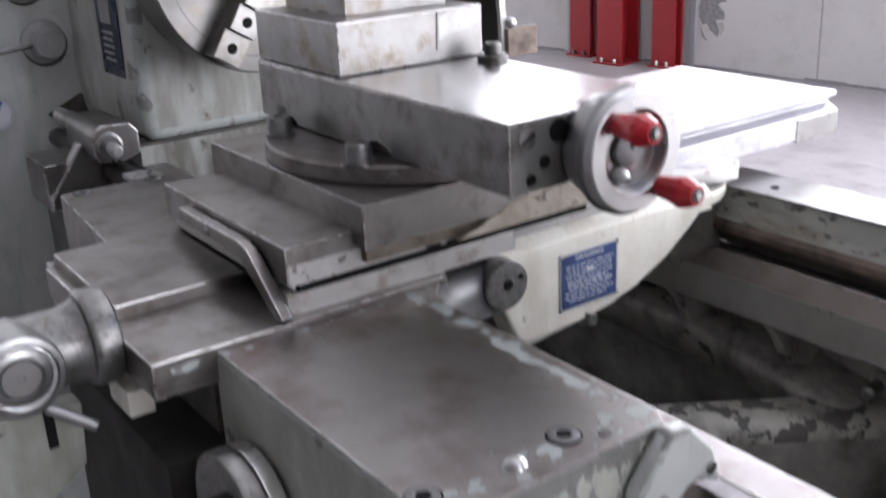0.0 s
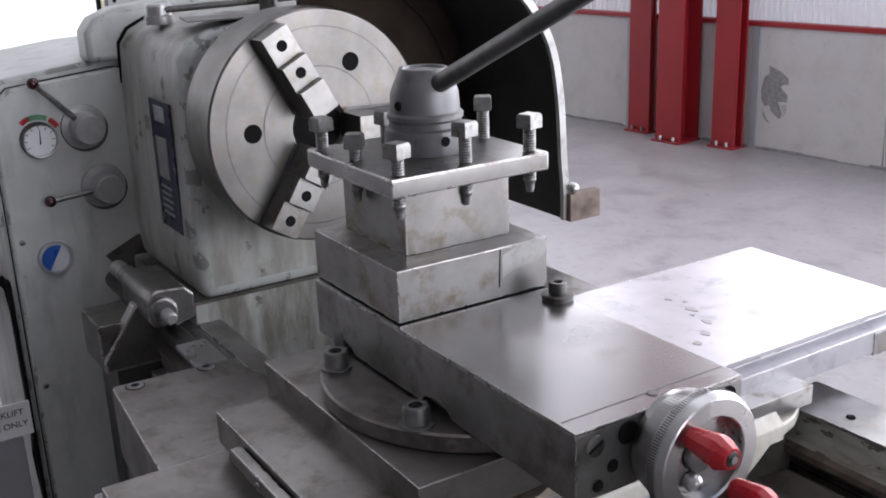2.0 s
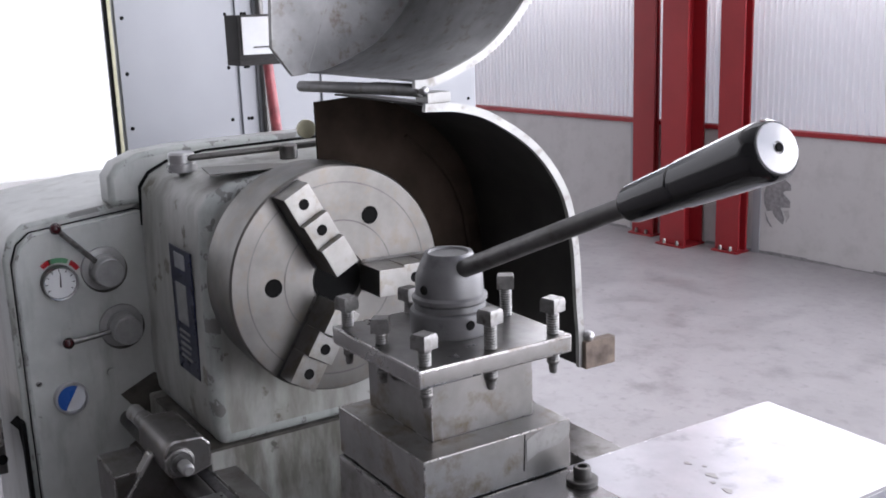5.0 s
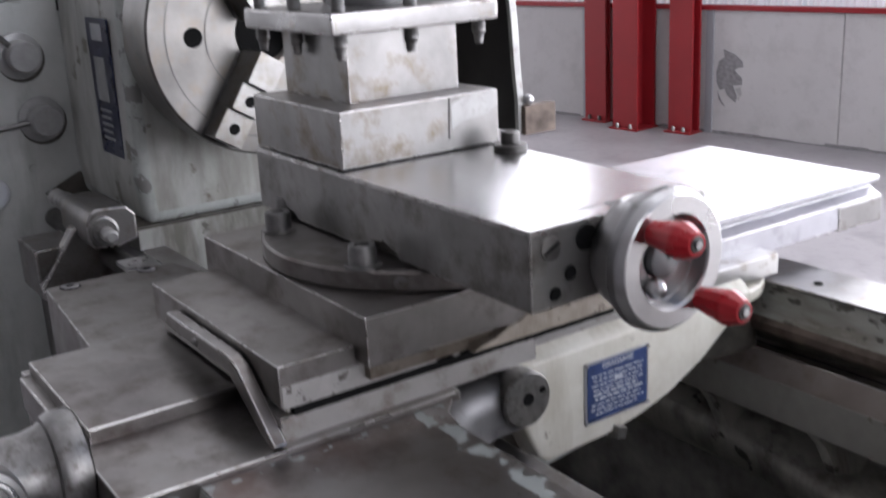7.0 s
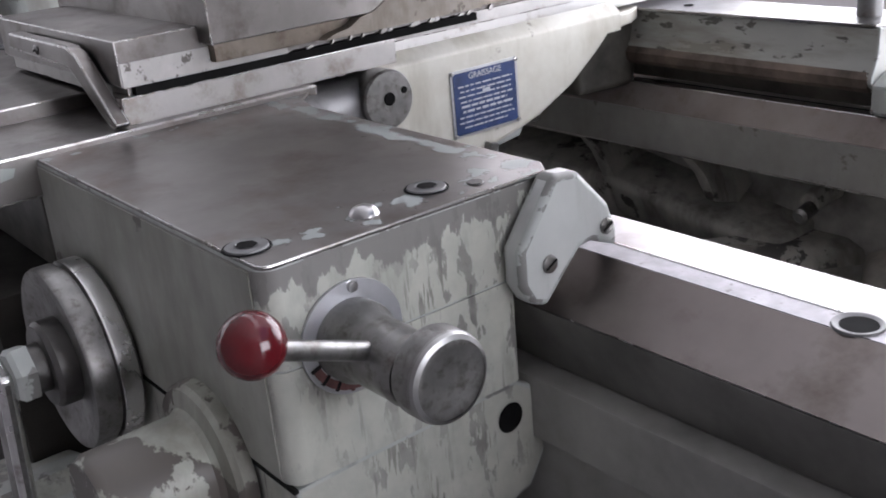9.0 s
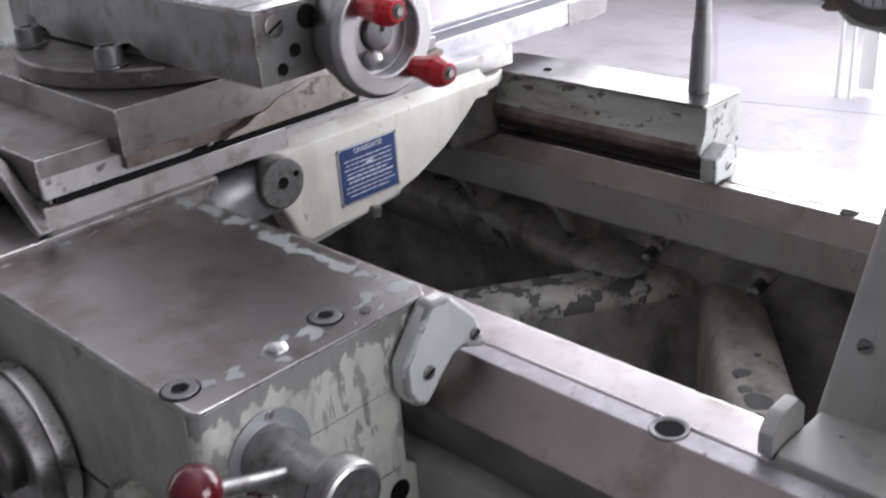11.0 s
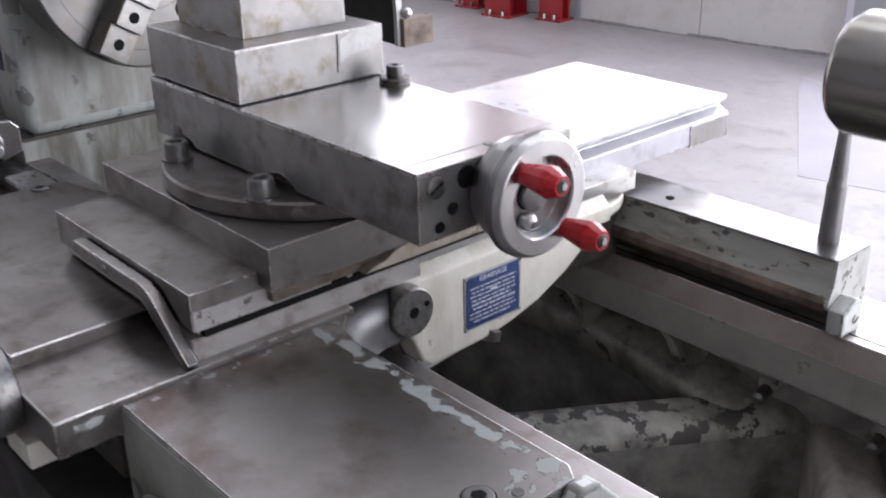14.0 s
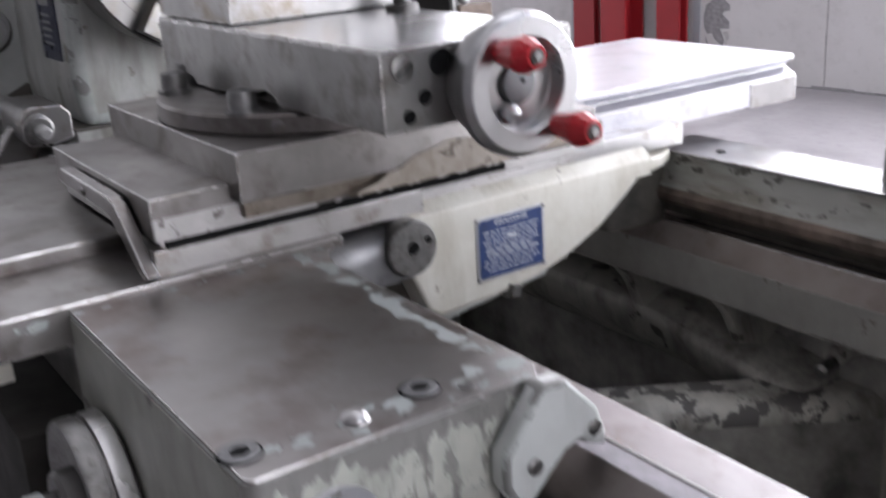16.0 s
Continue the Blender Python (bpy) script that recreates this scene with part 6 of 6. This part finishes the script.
part("lid_end", prism([(-0.30, 1.545), (-0.27, 1.548), (-0.25, 1.60), (-0.22, 1.68), (-0.18, 1.80), (-0.33, 1.80), (-0.34, 1.60)], "x", -1.345, -1.330, 0.002), "guard_steel", guard)
part("lid_floor", prism([(-0.27, 1.55), (-0.235, 1.553), (-0.19, 1.566), (-0.12, 1.598), (-0.06, 1.65), (-0.01, 1.72), (0.02, 1.80), (-0.20, 1.80)], "x", -1.338, -1.332, 0.0), "guard_steel", guard)
part("side_lamp", turned([(0.018, 0), (0.018, 0.01), (0.012, 0.014), (0, 0.014)], aim((-1.33, -0.282, 1.445), (1, -0.2, 0)), 24), "strip_cream", guard)
part("mount_arm", block(-1.345, -1.30, 0.06, 0.12, 0.87, 1.0, 0.003), "guard_steel", guard)

# ---- tailstock ----
tail = thing("tailstock", "grey enamelled lathe tailstock with steel quill and clamp", "tailstock", (0.6, -0.33, 0.83))
part("quill", turned([(0, 0), (0.030, 0), (0.046, 0.003), (0.052, 0.012), (0.052, 0.20), (0, 0.20)], aim((0.166, -0.335, 1.212), (1, 0, 0)), 56), "quill_steel", tail, "polished oily steel quill")
part("quill_bore", turned([(0.018, 0), (0.017, 0.001), (0, 0.001)], aim((0.1655, -0.335, 1.212), (-1, 0, 0)), 28), "hole_black", tail)
part("barrel", turned([(0.056, 0), (0.070, 0.004), (0.078, 0.016), (0.085, 0.05), (0.088, 0.50), (0, 0.50)], aim((0.268, -0.335, 1.212), (1, 0, 0)), 56), "tail_paint", tail, "grey enamelled barrel casting", 50)
part("lug", prism([(0.284, 1.21), (0.286, 1.162), (0.298, 1.146), (0.328, 1.131), (0.348, 1.123), (0.360, 1.112), (0.392, 1.107), (0.43, 1.115), (0.50, 1.13), (0.50, 1.25), (0.31, 1.25)], "y", -0.398, -0.30, 0.012, None, 3), "tail_paint", tail, "clamp lug with oily grime", 50)
m = aim((0.382, -0.398, 1.156), (0, -1, 0))
part("oil_ring", turned([(0.041, 0), (0.040, 0.001), (0.0, 0.001)], m, 40), "grime_shade", tail)
nut = part("clamp_bush", turned([(0.0275, 0), (0.0275, 0.006), (0.0255, 0.008), (0.0165, 0.008), (0.016, 0.004), (0, 0.004)], m, 36), "plate_silver", tail, "bright ring of the quill clamp")
for k in range(20):
    tick = block(0.0205, 0.0250, -0.0003, 0.0003, 0.0079, 0.0084, 0)
    tick.transform(m @ Matrix.Rotation(radians(18 * k), 4, "Z"))
    part("tick", tick, "text_black", nut)
part("bush_core", turned([(0.016, 0.0042), (0.0155, 0.0065), (0.006, 0.007), (0.0055, 0.004), (0, 0.004)], m, 30), "iron_dark", nut)
hole((0.382, -0.4055, 1.156), 0.0055, nut, (0, -1, 0))
part("crack_line", bent([(0.289, -0.3995, 1.166), (0.305, -0.3998, 1.161), (0.325, -0.3998, 1.160)], 0.0015), "hole_black", tail)
for k, (x, z, w, h) in enumerate(((0.312, 1.188, 0.016, 0.006), (0.345, 1.176, 0.010, 0.005), (0.352, 1.128, 0.012, 0.005), (0.420, 1.122, 0.014, 0.006), (0.332, 1.142, 0.007, 0.004))):
    blot = [(x + w * (1 + 0.3 * math.sin(3 * a + k)) * math.cos(a), z + h * (1 + 0.3 * math.sin(2 * a + 3 * k)) * math.sin(a)) for a in [2 * math.pi * i / 12 for i in range(12)]]
    part("paint_chip", prism(blot, "y", -0.3988, -0.3970, 0.0002), "rust_scale", tail)
col = bmesh.new()
prism([(0.392, 0.795), (0.452, 1.125), (0.80, 1.15), (0.85, 0.795)], "y", -0.475, -0.12, 0.008, col, 3)
part("body", col, "paint_mid", tail, "smooth grey tailstock body with dirt at the foot", 50)
part("sole", block(0.402, 0.86, -0.545, -0.02, 0.802, 0.838, 0.006), "paint_mid", tail)
part("wiper", prism([(-0.546, 0.831), (-0.496, 0.831), (-0.496, 0.854), (-0.508, 0.866), (-0.532, 0.865), (-0.546, 0.852)], "x", 0.389, 0.402, 0.004), "paint_mid", tail, "grey way wiper block")
slot_screw((0.432, -0.4757, 0.905), 0.006, tail, (0, -1, 0))

# ---- things beyond the gearbox ----
bl = thing("bench_fixture", "oily brown clamp fixture beside the gearbox", "fixture", (-1.85, -0.95, 0.5))
part("jaw", block(-1.95, -1.72, -1.10, -0.835, 0.80, 0.862, 0.004), "way_brown", bl, "brownish steel jaw bar")
part("face", block(-1.95, -1.722, -1.10, -0.835, 0.735, 0.80, 0.003), "iron_dark", bl)
part("cup", turned([(0.040, 0), (0.040, 0.03), (0.032, 0.04), (0.034, 0.09), (0.028, 0.105), (0, 0.105)], Matrix.Translation((-1.80, -0.885, 0.862)), 32), "brass", bl, "tarnished brass oil cup")
for y in (-0.862, -0.832):
    hole((-1.7215, y - 0.012, 0.768), 0.010, bl, (1, 0, 0), "bolt_hole")
part("stem", rod((-1.80, -0.90, 0.0), (-1.80, -0.90, 0.74), 0.035), "iron_dark", bl)
part("loop", bent([(-1.70, -0.815, 0.86), (-1.69, -0.80, 0.84), (-1.69, -0.795, 0.78), (-1.69, -0.80, 0.45), (-1.69, -0.80, 0.0)], 0.010), "hole_black", bl)

pal = thing("forklift_sign", "small white notice on a grey crate, lettered forklift area only", "sign", (-1.55, -0.9, 0.0))
part("crate", block(-1.75, -1.58, -1.15, -0.835, 0.0, 0.55, 0.006), "panel_grey", pal)
sb = part("sign_board", block(-1.578, -1.574, -0.985, -0.815, 0.558, 0.632, 0.001), "dial_white", pal, "white printed notice")
lettering("FORKLIFT", 0.018, Matrix.Translation((-1.5735, -0.868, 0.611)) @ FACING_X, "text_black", sb)
lettering("AREA ONLY", 0.018, Matrix.Translation((-1.5735, -0.872, 0.585)) @ FACING_X, "text_black", sb)
part("sign_post", block(-1.585, -1.578, -0.90, -0.88, 0.50, 0.63, 0.001), "panel_grey", pal)
